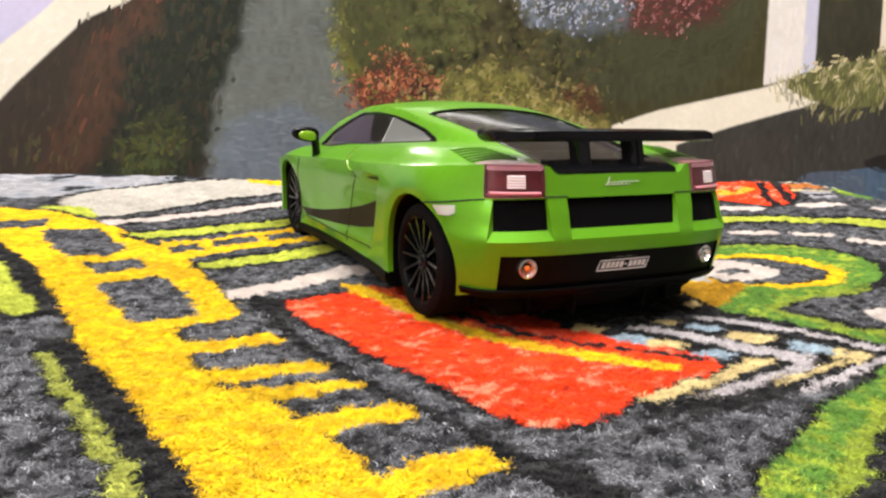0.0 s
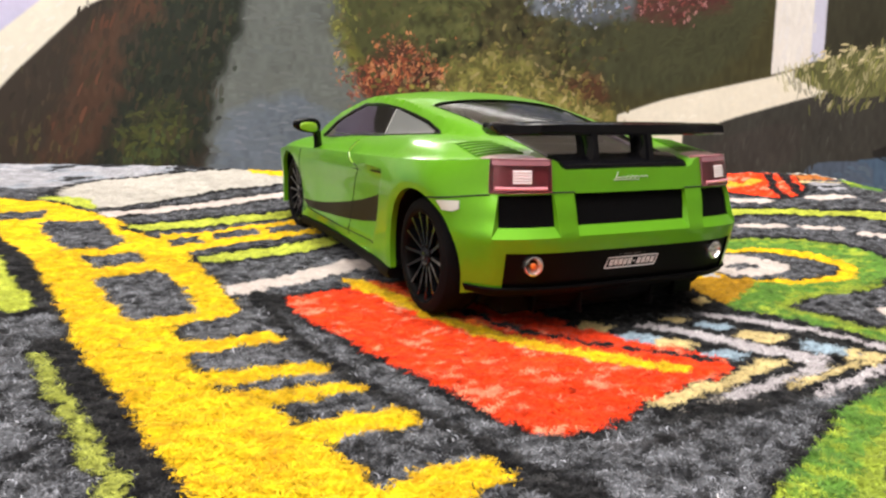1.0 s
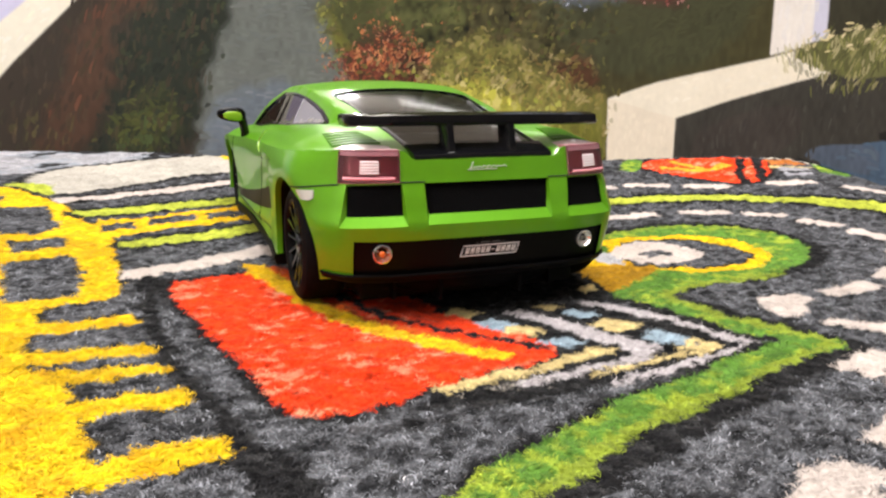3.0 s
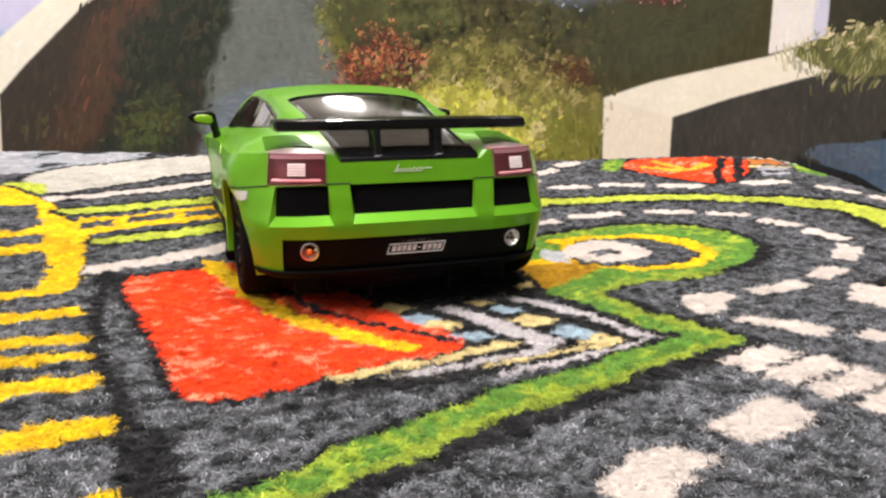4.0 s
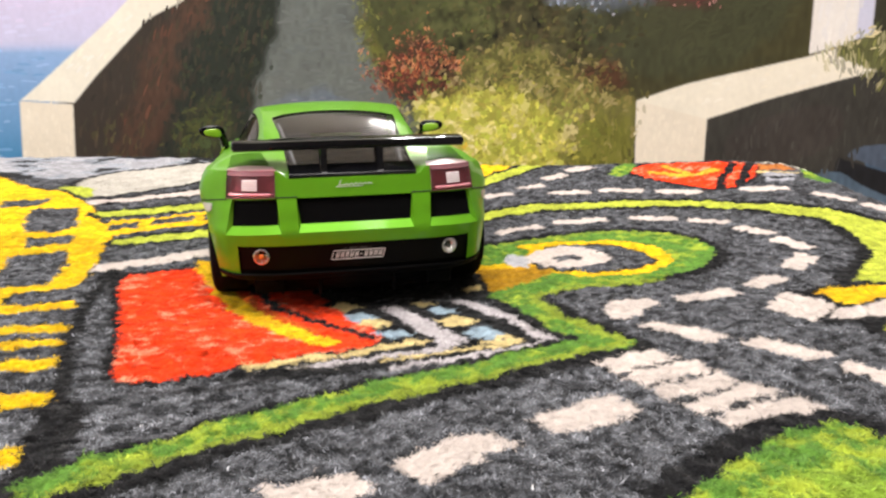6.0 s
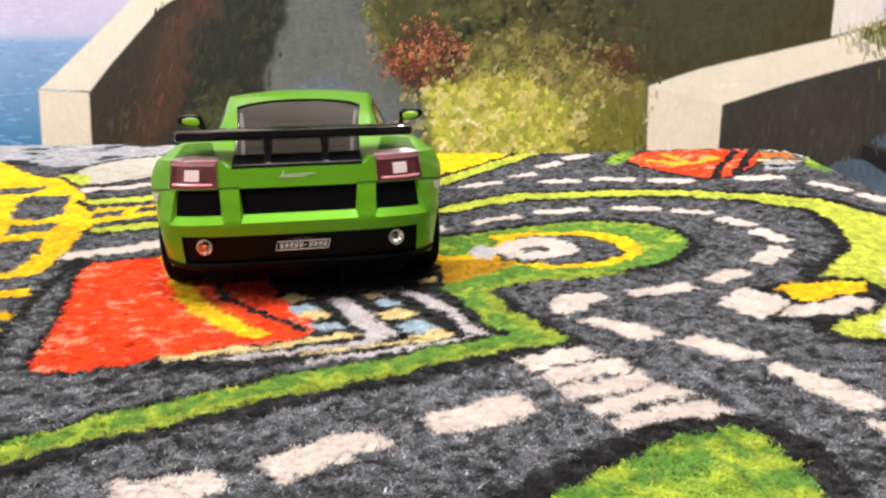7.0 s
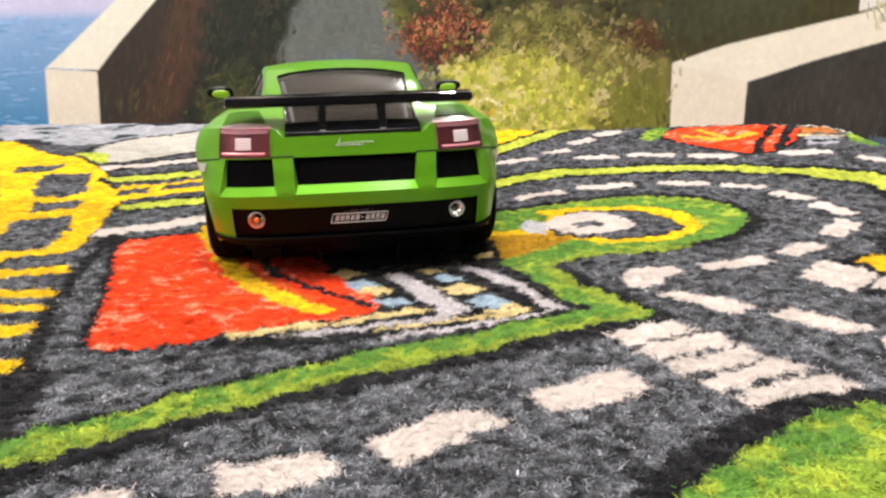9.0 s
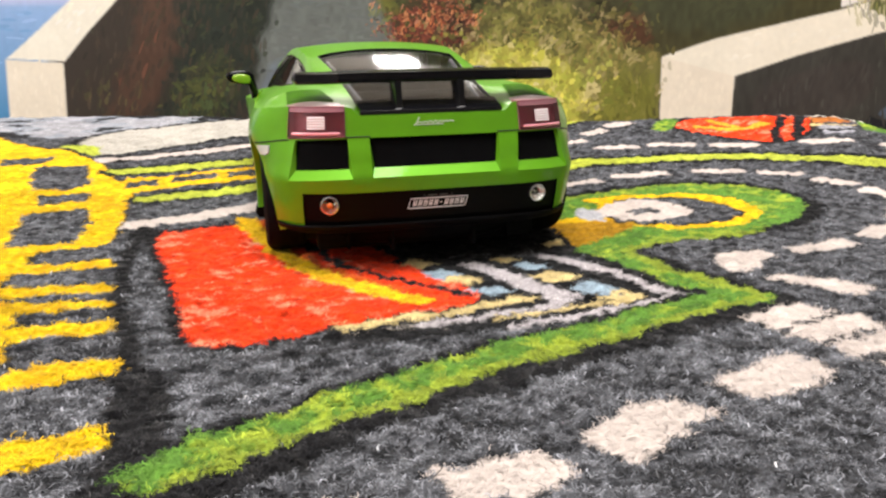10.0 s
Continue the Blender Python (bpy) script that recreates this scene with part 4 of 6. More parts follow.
    dab(500, (100, 216), (42, 130), 10, 2.0, 30, 25, [(0.06, 0.062, 0.032), (0.048, 0.05, 0.028), (0.074, 0.075, 0.036)], [(110, 52), (204, 70), (206, 130), (110, 130)], 0.25)
    dab(420, (-92, -58), (36, 130), 3.0, 1.2, 70, 35, [(0.2, 0.21, 0.04), (0.12, 0.14, 0.03), (0.26, 0.26, 0.06)], [(-84, 130), (-86, 104), (-78, 46), (-64, 40), (-70, 80), (-74, 130)], 0.42, 4)
    # red bush: dark heart, bright ragged tips
    dab(500, (-84, -8), (30, 80), 3.6, 1.2, 90, 55, [(0.2, 0.05, 0.028), (0.12, 0.03, 0.02), (0.3, 0.08, 0.035)], [(-76, 50), (-64, 58), (-46, 62), (-22, 56), (-18, 44), (-40, 34), (-64, 36)], 0.7, 6)
    dab(1900, (-94, 0), (36, 92), 2.3, 0.75, 80, 60, [(0.6, 0.19, 0.07), (0.66, 0.27, 0.12), (0.42, 0.11, 0.045), (0.5, 0.22, 0.13), (0.26, 0.07, 0.035)], [(-78, 50), (-72, 62), (-60, 64), (-46, 70), (-38, 76), (-28, 70), (-16, 64), (-18, 52), (-40, 46), (-62, 44)], 0.62, 9)
    dab(140, (-94, -60), (34, 66), 3, 1.2, 80, 45, [(0.4, 0.16, 0.12), (0.32, 0.1, 0.07)], [(-84, 50), (-74, 58), (-62, 48), (-72, 38)], 0.4, 7)
    # flowers at the top
    dab(1100, (24, 124), (86, 140), 2.6, 1.0, 60, 50, [(0.34, 0.4, 0.56), (0.5, 0.52, 0.62), (0.22, 0.28, 0.42), (0.1, 0.12, 0.1), (0.4, 0.44, 0.56)], [(32, 135), (38, 99), (106, 94), (114, 135)], 0.6, 7)
    dab(900, (98, 190), (86, 136), 2.4, 0.9, 60, 50, [(0.44, 0.13, 0.13), (0.3, 0.08, 0.07), (0.5, 0.24, 0.24), (0.14, 0.05, 0.04), (0.36, 0.14, 0.14)], [(104, 93), (116, 130), (180, 130), (172, 108), (150, 99)], 0.55, 7)
    # parapets in long flat strokes
    dab(160, (-314, -200), (30, 110), 5, 1.8, 42, 8, [(0.83, 0.79, 0.69), (0.8, 0.78, 0.73), (0.84, 0.79, 0.64)], [(-304, 38), (-250, 85), (-214, 120), (-188, 120), (-226, 85), (-270, 42)])
    dab(60, (-312, -278), (-10, 32), 5, 2.0, 88, 5, [(0.78, 0.7, 0.57), (0.8, 0.73, 0.61)])
    dab(150, (104, 330), (20, 92), 5, 1.8, 15, 6, [(0.83, 0.78, 0.66), (0.83, 0.8, 0.71), (0.8, 0.74, 0.61)], [(112, 32), (163, 46), (235, 62), (235, 48), (152, 23)])
    dab(60, (110, 148), (-10, 22), 5, 2.0, 88, 5, [(0.8, 0.73, 0.61), (0.78, 0.72, 0.6)], [(109, -12), (109, 26), (146, 17), (147, -12)])
    dab(70, (216, 248), (64, 130), 12, 2.6, 88, 4, [(0.78, 0.76, 0.73), (0.74, 0.73, 0.74)], [(218, 66), (220, 130), (246, 130), (246, 74)])
    # dark wall
    dab(380, (152, 300), (-30, 60), 9, 1.6, 84, 10, [(0.062, 0.06, 0.055), (0.044, 0.042, 0.038), (0.095, 0.092, 0.085), (0.032, 0.034, 0.034)], [(153, -30), (154, 16), (236, 40), (300, 52), (290, 10), (246, -6), (230, -30)], 0.28)
    dab(70, (244, 330), (-40, 12), 9, 2.2, -8, 10, [(0.08, 0.13, 0.2), (0.06, 0.1, 0.15), (0.12, 0.17, 0.22)], [(246, -7), (290, 4), (330, 10), (330, -40), (298, -22)])
    # plant hanging over the wall
    dab(800, (216, 322), (36, 88), 6.5, 0.9, 75, 22, [(0.4, 0.38, 0.16), (0.24, 0.25, 0.07), (0.12, 0.13, 0.04), (0.06, 0.065, 0.025), (0.5, 0.46, 0.26)], [(218, 60), (235, 71), (279, 80), (322, 88), (322, 52), (300, 42), (277, 35), (255, 38), (231, 53)], 0.55, 5)
    dab(160, (214, 320), (60, 90), 5, 1.2, 20, 25, [(0.5, 0.44, 0.24), (0.6, 0.52, 0.32)], [(216, 60), (235, 72), (280, 82), (320, 90), (320, 78), (270, 68), (232, 60)], 0.8, 4)

    a, b, length, width, lean, c = (np.concatenate([m[i] for m in marks]) for i in range(6))
    n = len(a)
    cu, cv = np.cos(lean), np.sin(lean)
    rows = []
    for s in (-0.5, -0.2, 0.2, 0.5):
        half = width * (0.25 if abs(s) > 0.4 else 0.5)
        bend = (0.25 - s * s) * width * 0.8
        for e in (-1, 1):
            uu = a + s * length * cu - (e * half + bend) * cv
            vv = b + s * length * cv + (e * half + bend) * cu
            rows.append((uu, vv))
    lift = rng.uniform(0.02, 0.07, n)
    verts = np.stack([canvas_place(p[0], p[1]) for p in rows], 1)
    verts += lift[:, None, None] * (np.array((0.2275, -1, 0.1127)) / 1.031)
    base = np.arange(n)[:, None] * 8
    quads = np.concatenate([base + np.array([0, 2, 3, 1]), base + np.array([2, 4, 5, 3]), base + np.array([4, 6, 7, 5])])
    strokes = big_mesh("impasto", verts.reshape(-1, 3), quads, OIL, np.repeat(c, 8, 0))
    strokes.parent = root
    tagged(strokes, "raised strokes of oil paint", kind="stuff")


painting()


# ---- the model car: x to its right, y to its nose, z up; the origin lies under its number plate ----
def smooth_line(pts, step):
    """A curve through points, evenly spaced."""
    p = np.array(pts, float)
    p = np.concatenate([2 * p[:1] - p[1:2], p, 2 * p[-1:] - p[-2:-1]])
    out = []
    for i in range(1, len(p) - 2):
        for t in np.linspace(0, 1, 24, endpoint=False):
            a, b, c, d = p[i - 1:i + 3]
            out.append(0.5 * (2 * b + (c - a) * t + (2 * a - 5 * b + 4 * c - d) * t * t + (3 * b - a - 3 * c + d) * t ** 3))
    out.append(p[-2])
    out = np.array(out)
    run = np.concatenate([[0], np.cumsum(np.hypot(*np.diff(out, axis=0).T))])
    n = max(2, int(round(run[-1] / step)) + 1)
    at = np.linspace(0, run[-1], n)
    return np.stack([np.interp(at, run, out[:, k]) for k in range(out.shape[1])], 1), at


def ease(x):
    x = np.clip(x, 0, 1)
    return x * x * (3 - 2 * x)


PLAN, PLAN_AT = smooth_line(((0, 0.3), (8, 0.35), (14, 0.5), (19.5, 0.8), (25, 1.9), (29.3, 3.6), (31.6, 5.6), (34.2, 9.8), (36.9, 14.6), (38.7, 19), (39.4, 26), (39.2, 38), (38.0, 58), (37.2, 80),
                             (37.4, 100), (39.0, 120), (39.6, 132), (38.7, 145), (35, 157), (28, 165.5), (18, 170.5), (0, 173)), 0.5)
PLAN_END = PLAN_AT[-1]
PLAN_OUT = np.stack([np.gradient(PLAN[:, 1]), -np.gradient(PLAN[:, 0])], 1)
PLAN_OUT /= np.hypot(PLAN_OUT[:, 0], PLAN_OUT[:, 1])[:, None]


def flow(x, xs, ys):
    """Reads a table as a smooth curve."""
    grid = np.linspace(xs[0], xs[-1], 400)
    vals = np.interp(grid, xs, ys)
    w = max(3, int(400 * 0.045)) | 1
    pad = np.concatenate([2 * vals[0] - vals[w:0:-1], vals, 2 * vals[-1] - vals[-2:-w - 2:-1]])
    kern = np.hanning(w + 2)[1:-1]
    vals = np.convolve(pad, kern / kern.sum(), "same")[w:-w]
    return np.interp(x, grid, vals)


def at_x(x):
    """Run along the plan outline at which the tail has this x."""
    k = PLAN[:, 1] < 19
    return np.interp(x, PLAN[k, 0], PLAN_AT[k])


def at_y(y):
    k = PLAN[:, 0] > 27
    return np.interp(y, PLAN[k, 1], PLAN_AT[k])


REAR_ARCH = 15.0


def flank(a, z):
    """The upright skin of the car, tail, side and nose, right half."""
    x, y = np.interp(a, PLAN_AT, PLAN[:, 0]), np.interp(a, PLAN_AT, PLAN[:, 1])
    nx, ny = np.interp(a, PLAN_AT, PLAN_OUT[:, 0]), np.interp(a, PLAN_AT, PLAN_OUT[:, 1])
    rear = ease((19 - y) / 13)
    nose = ease((y - 146) / 16)
    tail_d = flow(z, (2, 8, 12, 14.5, 17, 18.2, 19.2, 21, 24, 27, 30, 33.4), (-3.0, 0.3, 1.2, 1.6, 2.0, 2.2, 1.9, 1.2, 0.5, -0.6, -1.2, -2.0))
    side_d = flow(z, (1, 5, 10, 14, 18, 21, 24, 26, 28, 30, 31.5, 33), (-1.6, -0.9, -1.0, -0.9, -0.6, -0.2, 0, -0.1, -0.55, -1.3, -2.2, -3.4))
    arch = 2.1 * np.exp(-((y - 24) / 15) ** 2) + np.exp(-((y - 132.5) / 15) ** 2)
    side_d = side_d + 0.7 * arch * ease((26 - z) / 16)
    # doors: a full lower half, hollowed towards the slanting front edge of the rear wing panel, and a sill ledge
    edge_y = 45 + 0.5 * (26.7 - z)
    door = ease((y - edge_y + 0.2) / 1.8) * ease((118 - y) / 15)
    side_d = side_d + door * (1.5 * ease((22 - z) / 15) - 2.0 * (1 - ease((y - edge_y) / 30)) * ease((z - 4) / 4) * ease((27.0 - z) / 1.6))
    side_d = side_d + door * (0.35 * np.exp(-((z - 8.3) / 0.9) ** 2) - 1.1 * ease((8.0 - z) / 3.2))
    # rolled-in lips of the wheel arches
    for centre, radius in ((25, REAR_ARCH), (132.5, 14.0)):
        side_d = side_d - 0.5 * ease((radius + 2.3 - np.hypot(y - centre, z - 10.5)) / 2.6)
    nose_d = flow(z, (2, 8, 13, 18, 24, 28), (-3, -0.5, 0, -1.5, -6, -10))
    d = rear * tail_d + nose * nose_d + (1 - rear - nose) * side_d
    return np.stack([x + nx * d, y + ny * d, z], -1)


def shoulder(x, y):
    """Height at which the flank turns into the top."""
    z = flow(y, (0, 7, 12, 20, 30, 60, 100, 132, 145, 155, 165, 173), (33.2, 33.2, 32.7, 31.9, 31.2, 29.4, 27.6, 26.3, 24, 21, 17, 14))
    return z - 1.9 * ease((18.6 - np.abs(x)) / 2.6) * ease((9 - y) / 5)


TOP_A = np.linspace(0, PLAN_END, 230)
TOP_RIM = flank(TOP_A, shoulder(np.interp(TOP_A, PLAN_AT, PLAN[:, 0]), np.interp(TOP_A, PLAN_AT, PLAN[:, 1])))
TOP_RIM[[0, -1], 0] = 0
TOP_OUTLINE = [tuple(p) for p in TOP_RIM[:, :2]] + [(-p[0], p[1]) for p in TOP_RIM[::-1][1:-1, :2]]


def top_skin(x, y):
    """Deck, roof and bonnet."""
    x, y = np.asarray(x, float), np.asarray(y, float)
    ax = np.abs(x)
    e = to_line(x.ravel(), y.ravel(), TOP_OUTLINE, True).reshape(x.shape)
    zs = shoulder(x, y)
    deck = flow(y, (0, 4, 10, 25, 40, 55, 72, 94, 115, 132, 145, 155, 165, 173), (32.4, 33.0, 34.2, 35.8, 35.9, 34.9, 33.9, 31.8, 29.7, 29.6, 27.6, 24.8, 20.5, 15))
    hollow = np.interp(y, (0, 8, 20, 100, 120, 135, 150, 170), (0.8, 0.9, 0, 0, 0, 2.2, 2.0, 0)) * ease((26 - ax) / 12)
    f = zs + np.maximum(deck - zs, 0.2) * (1 - (1 - np.clip(e / 12, 0, 1)) ** 2.2) - hollow
    zr = flow(y, (0, 3, 5, 10, 25, 40, 55, 62, 69, 76, 84, 91, 97, 110, 122, 131, 173), (30.6, 31.1, 31.9, 33.9, 37.5, 40.2, 42.6, 43.6, 44.55, 45.3, 45.6, 45.1, 43.8, 40.0, 35.0, 30.6, 5))
    wr = flow(y, (0, 3, 25, 45, 60, 75, 88, 97, 110, 122, 131), (15, 16.2, 18.6, 21.8, 22.2, 23.0, 24.0, 25.2, 27.6, 29.4, 29.6))
    g = zr - 1.7 * (np.minimum(ax, wr) / wr) ** 2.2 - np.interp(y, (0, 25, 45, 60, 110, 125), (0.75, 0.95, 1.6, 2.0, 2.0, 1.4)) * np.maximum(ax - wr, 0)
    k = 1.0
    h = np.clip(0.5 + 0.5 * (g - f) / k, 0, 1)
    top = f * (1 - h) + g * h + k * h * (1 - h)
    w = np.clip(e / 2.5, 0, 1)
    return zs * (1 - w) + top * w if np.any(e < 2.5) else top


def dense(poly, step, closed=True):
    out = []
    n = len(poly)
    for i in range(n if closed else n - 1):
        a, b = np.array(poly[i], float), np.array(poly[(i + 1) % n], float)
        m = max(1, int(np.ceil(np.hypot(*(b - a)) / step)))
        out += [tuple(a + (b - a) * j / m) for j in range(m)]
    return out if closed else out + [tuple(poly[-1])]


def sheet(outer, holes, step):
    """Triangles over a flat outline with openings: points and triangles."""
    from mathutils.geometry import delaunay_2d_cdt
    rings = [list(outer)] + [dense(h, step * 0.7) for h in holes]
    pts, edges = [], []
    for r in rings:
        s = len(pts)
        pts += r
        edges += [(s + i, s + (i + 1) % len(r)) for i in range(len(r))]
    xs, ys = np.array(rings[0]).T
    gx, gy = np.meshgrid(np.arange(xs.min() + step / 2, xs.max(), step), np.arange(ys.min() + step / 2, ys.max(), step))
    gx = gx + (np.arange(gx.shape[0]) % 2)[:, None] * step / 2
    gx, gy = gx.ravel(), gy.ravel()
    ok = inside(gx, gy, rings[0])
    for r in rings:
        ok &= to_line(gx, gy, r, True) > step * 0.45
    for r in rings[1:]:
        ok &= ~inside(gx, gy, r)
    pts += list(zip(gx[ok], gy[ok]))
    v, _, f, *_ = delaunay_2d_cdt([Vector((float(p[0]), float(p[1]))) for p in pts], edges, [], 0, 1e-5)
    v = np.array([tuple(p) for p in v])
    f = np.array([tuple(t) for t in f if len(t) == 3])
    c = v[f].mean(1)
    keep = inside(c[:, 0], c[:, 1], rings[0])
    for r in rings[1:]:
        keep &= ~inside(c[:, 0], c[:, 1], r)
    return v, f[keep]


def mirrored(poly):
    return [(-x, y) for x, y in poly][::-1]


def add_sheet(bm, points, tris):
    vs = [bm.verts.new(p) for p in points]
    for t in tris:
        if len(set(t)) == 3:
            bm.faces.new([vs[i] for i in t])


def loft(bm, rings, closed=True):
    """Skins lines of points with as many points each."""
    rows = [[bm.verts.new(p) for p in r] for r in rings]
    for a, b in zip(rows, rows[1:]):
        n = len(a)
        for i in range(n if closed else n - 1):
            bm.faces.new((a[i], a[(i + 1) % n], b[(i + 1) % n], b[i]))
    return rows


def arch_ring(y, r, lo=-30, hi=210):
    return [(at_y(y + r * math.cos(radians(t))), 10.5 + r * math.sin(radians(t))) for t in range(lo, hi + 1, 5)]


def tail_shape(*pts):
    return [(float(at_x(x)), z) for x, z in pts]


SIDE_WINDOW = [(31.4, 116), (28.9, 109), (26.8, 100), (25.4, 92), (24.4, 80), (23.7, 70), (23.2, 60), (23.2, 52), (23.6, 45), (24.2, 43), (25.0, 46), (26.3, 58), (28.0, 72), (30.0, 94), (31.2, 108)]
REAR_WINDOW = [(15.6, 6.0), (16.2, 20), (17.2, 40), (18.7, 56), (18.9, 59.4), (15.5, 61.6), (8, 62.8), (0, 63.2), (-8, 62.8), (-15.5, 61.6), (-18.9, 59.4), (-18.7, 56), (-17.2, 40), (-16.2, 20), (-15.6, 6.0)]
WINDSHIELD = [(20.5, 96), (24.2, 110), (26.4, 122), (25, 126), (18, 128.5), (0, 130), (-18, 128.5), (-25, 126), (-26.4, 122), (-24.2, 110), (-20.5, 96), (0, 93.5)]
MID_GRILLE = ((0, 26.7), (14.4, 26.7), (14.2, 18.5), (0, 18.5))
SIDE_GRILLE = ((19.1, 26.6), (30.0, 26.4), (30.5, 18.1), (18.3, 18.4))
TAIL_LAMP = ((19.5, 33.3), (31.8, 33.3), (31.4, 26.8), (19.6, 27.0))
LOW_PANEL = ((0, 15.3), (28.4, 15.3), (28.9, 6.5), (0, 6.5))


def car_body(root):
    bm = bmesh.new()
    # upright skin, right half and left half
    bottom_y = np.interp(TOP_A, PLAN_AT, PLAN[:, 1])
    bottom = np.interp(bottom_y, (0, 3, 8, 13.5, 40, 118, 150, 173), (8.1, 7.9, 6.2, 4.6, 4.6, 4.6, 5, 6))
    outer = [(a, b) for a, b in zip(TOP_A, bottom)] + [(a, p[2]) for a, p in zip(TOP_A[::-1], TOP_RIM[::-1])]
    holes = [arch_ring(25, REAR_ARCH), arch_ring(132.5, 14.0), tail_shape(*MID_GRILLE), tail_shape(*SIDE_GRILLE), tail_shape(*TAIL_LAMP), tail_shape(*LOW_PANEL)]
    holes[2] = [(a - (3 if a < 0.1 else 0), z) for a, z in holes[2]]
    holes[5] = [(a - (3 if a < 0.1 else 0), z) for a, z in holes[5]]
    v, f = sheet(outer, holes, 1.3)
    p = flank(v[:, 0], v[:, 1])
    p[v[:, 0] < 1e-4, 0] = 0
    add_sheet(bm, p, f)
    add_sheet(bm, p * np.array((-1, 1, 1)), f[:, ::-1])
    # top skin
    v, f = sheet(TOP_OUTLINE, [REAR_WINDOW, WINDSHIELD, SIDE_WINDOW, mirrored(SIDE_WINDOW)], 1.3)
    add_sheet(bm, np.column_stack([v, top_skin(v[:, 0], v[:, 1])]), f)
    bmesh.ops.remove_doubles(bm, verts=bm.verts, dist=0.16)
    shell = part("body", bm, PAINT, root, "glossy metallic green painted metal shell", edge_angle=32)
    # turned-in edges of the wheel arches
    for s in (-1, 1):
        for y, r in ((25, REAR_ARCH), (132.5, 14.0)):
            ring = np.array(arch_ring(y, r, -22, 202))
            e = flank(ring[:, 0], ring[:, 1]) * np.array((s, 1, 1))
            bm = bmesh.new()
            loft(bm, [e + np.array((s * 0.06, 0, 0)), e + np.array((-s * 0.6, 0, 0)), e + np.array((-s * 1.3, 0, 0))], False)
            part("arch_edge", bm, PAINT, shell)
    return shell


def window(name, root, outline, mat, drop, rim, label):
    v, f = sheet(dense(outline, 1.0), [], 1.6)
    bm = bmesh.new()
    p = np.column_stack([v, top_skin(v[:, 0], v[:, 1]) - drop])
    add_sheet(bm, p, f)
    add_sheet(bm, p - np.array((0, 0, 0.5)), f[:, ::-1])
    ob = part(name, bm, mat, root, label)
    bm = bmesh.new()
    e = np.array(dense(outline, 1.0))
    tube(bm, np.column_stack([e, top_skin(e[:, 0], e[:, 1]) - 0.15]), rim, 6, True)
    part("window_trim", bm, GLOSS_BLACK, ob, "thin black window surround")
    return ob


def on_tail(x, z, out=0.0):
    """A place on the tail skin, pushed out along the plan."""
    a = at_x(np.abs(x))
    p = flank(a, z)
    n = np.stack([np.interp(a, PLAN_AT, PLAN_OUT[:, 0]), np.interp(a, PLAN_AT, PLAN_OUT[:, 1]), np.zeros_like(a)], -1)
    return (p + out * n) * np.stack([np.where(np.asarray(x) < 0, -1.0, 1.0), np.ones_like(a), np.ones_like(a)], -1)


def on_side(y, z, side, out=0.0):
    """A place on the flank behind or before the doors."""
    p = flank(at_y(y), z)
    return (p + np.array((out, 0, 0))) * np.array((side, 1, 1))


def tail_sheet(bm, poly, out, step=0.9):
    v, f = sheet(dense(poly, step), [], step)
    add_sheet(bm, on_tail(v[:, 0], v[:, 1], out), f)


def recess(name, root, poly, depth, rise, mat, wall_mat, narrow=0.04):
    """A sunk opening in the tail: sloping walls and a dark floor with a lattice in it."""
    ring = np.array(dense(poly, 0.8))
    low, high = ring[:, 1].min(), ring[:, 1].max()
    z2 = ring[:, 1] + rise * (1 - (ring[:, 1] - low) / (high - low))
    mid_x = (ring[:, 0].min() + ring[:, 0].max()) / 2
    x2 = mid_x + (ring[:, 0] - mid_x) * (1 - narrow * (1 - (ring[:, 1] - low) / (high - low)))
    bm = bmesh.new()
    loft(bm, [on_tail(ring[:, 0], ring[:, 1]), on_tail(x2, z2, -depth)])
    frame_part = part(name, bm, wall_mat, root, "sunk green grille surround")
    inner = [(x, z) for x, z in zip(x2, z2)]
    bm = bmesh.new()
    tail_sheet(bm, inner, -depth - 0.35, 1.2)
    part("grille_backing", bm, SATIN_BLACK, frame_part, "flat black backing")
    # lattice of thin slanting bars
    bm = bmesh.new()
    x0, x1 = ring[:, 0].min(), ring[:, 0].max()
    z0, z1 = z2.min(), z2.max()
    for lean in (-1, 1):
        for k in np.arange(-(z1 - z0), x1 - x0 + (z1 - z0), 0.8):
            t = np.linspace(0, 1, 10)
            xs, zs = x0 + k + (t if lean > 0 else 1 - t) * (z1 - z0) * 0.9, z0 + t * (z1 - z0)
            ok = (xs > x0 + 0.3) & (xs < x1 - 0.3)
            if ok.sum() > 1:
                p = on_tail(xs[ok], zs[ok], -depth - 0.1)
                tube(bm, p, 0.065, 3)
    part("grille_lattice", bm, mat, frame_part, "fine black diamond lattice")


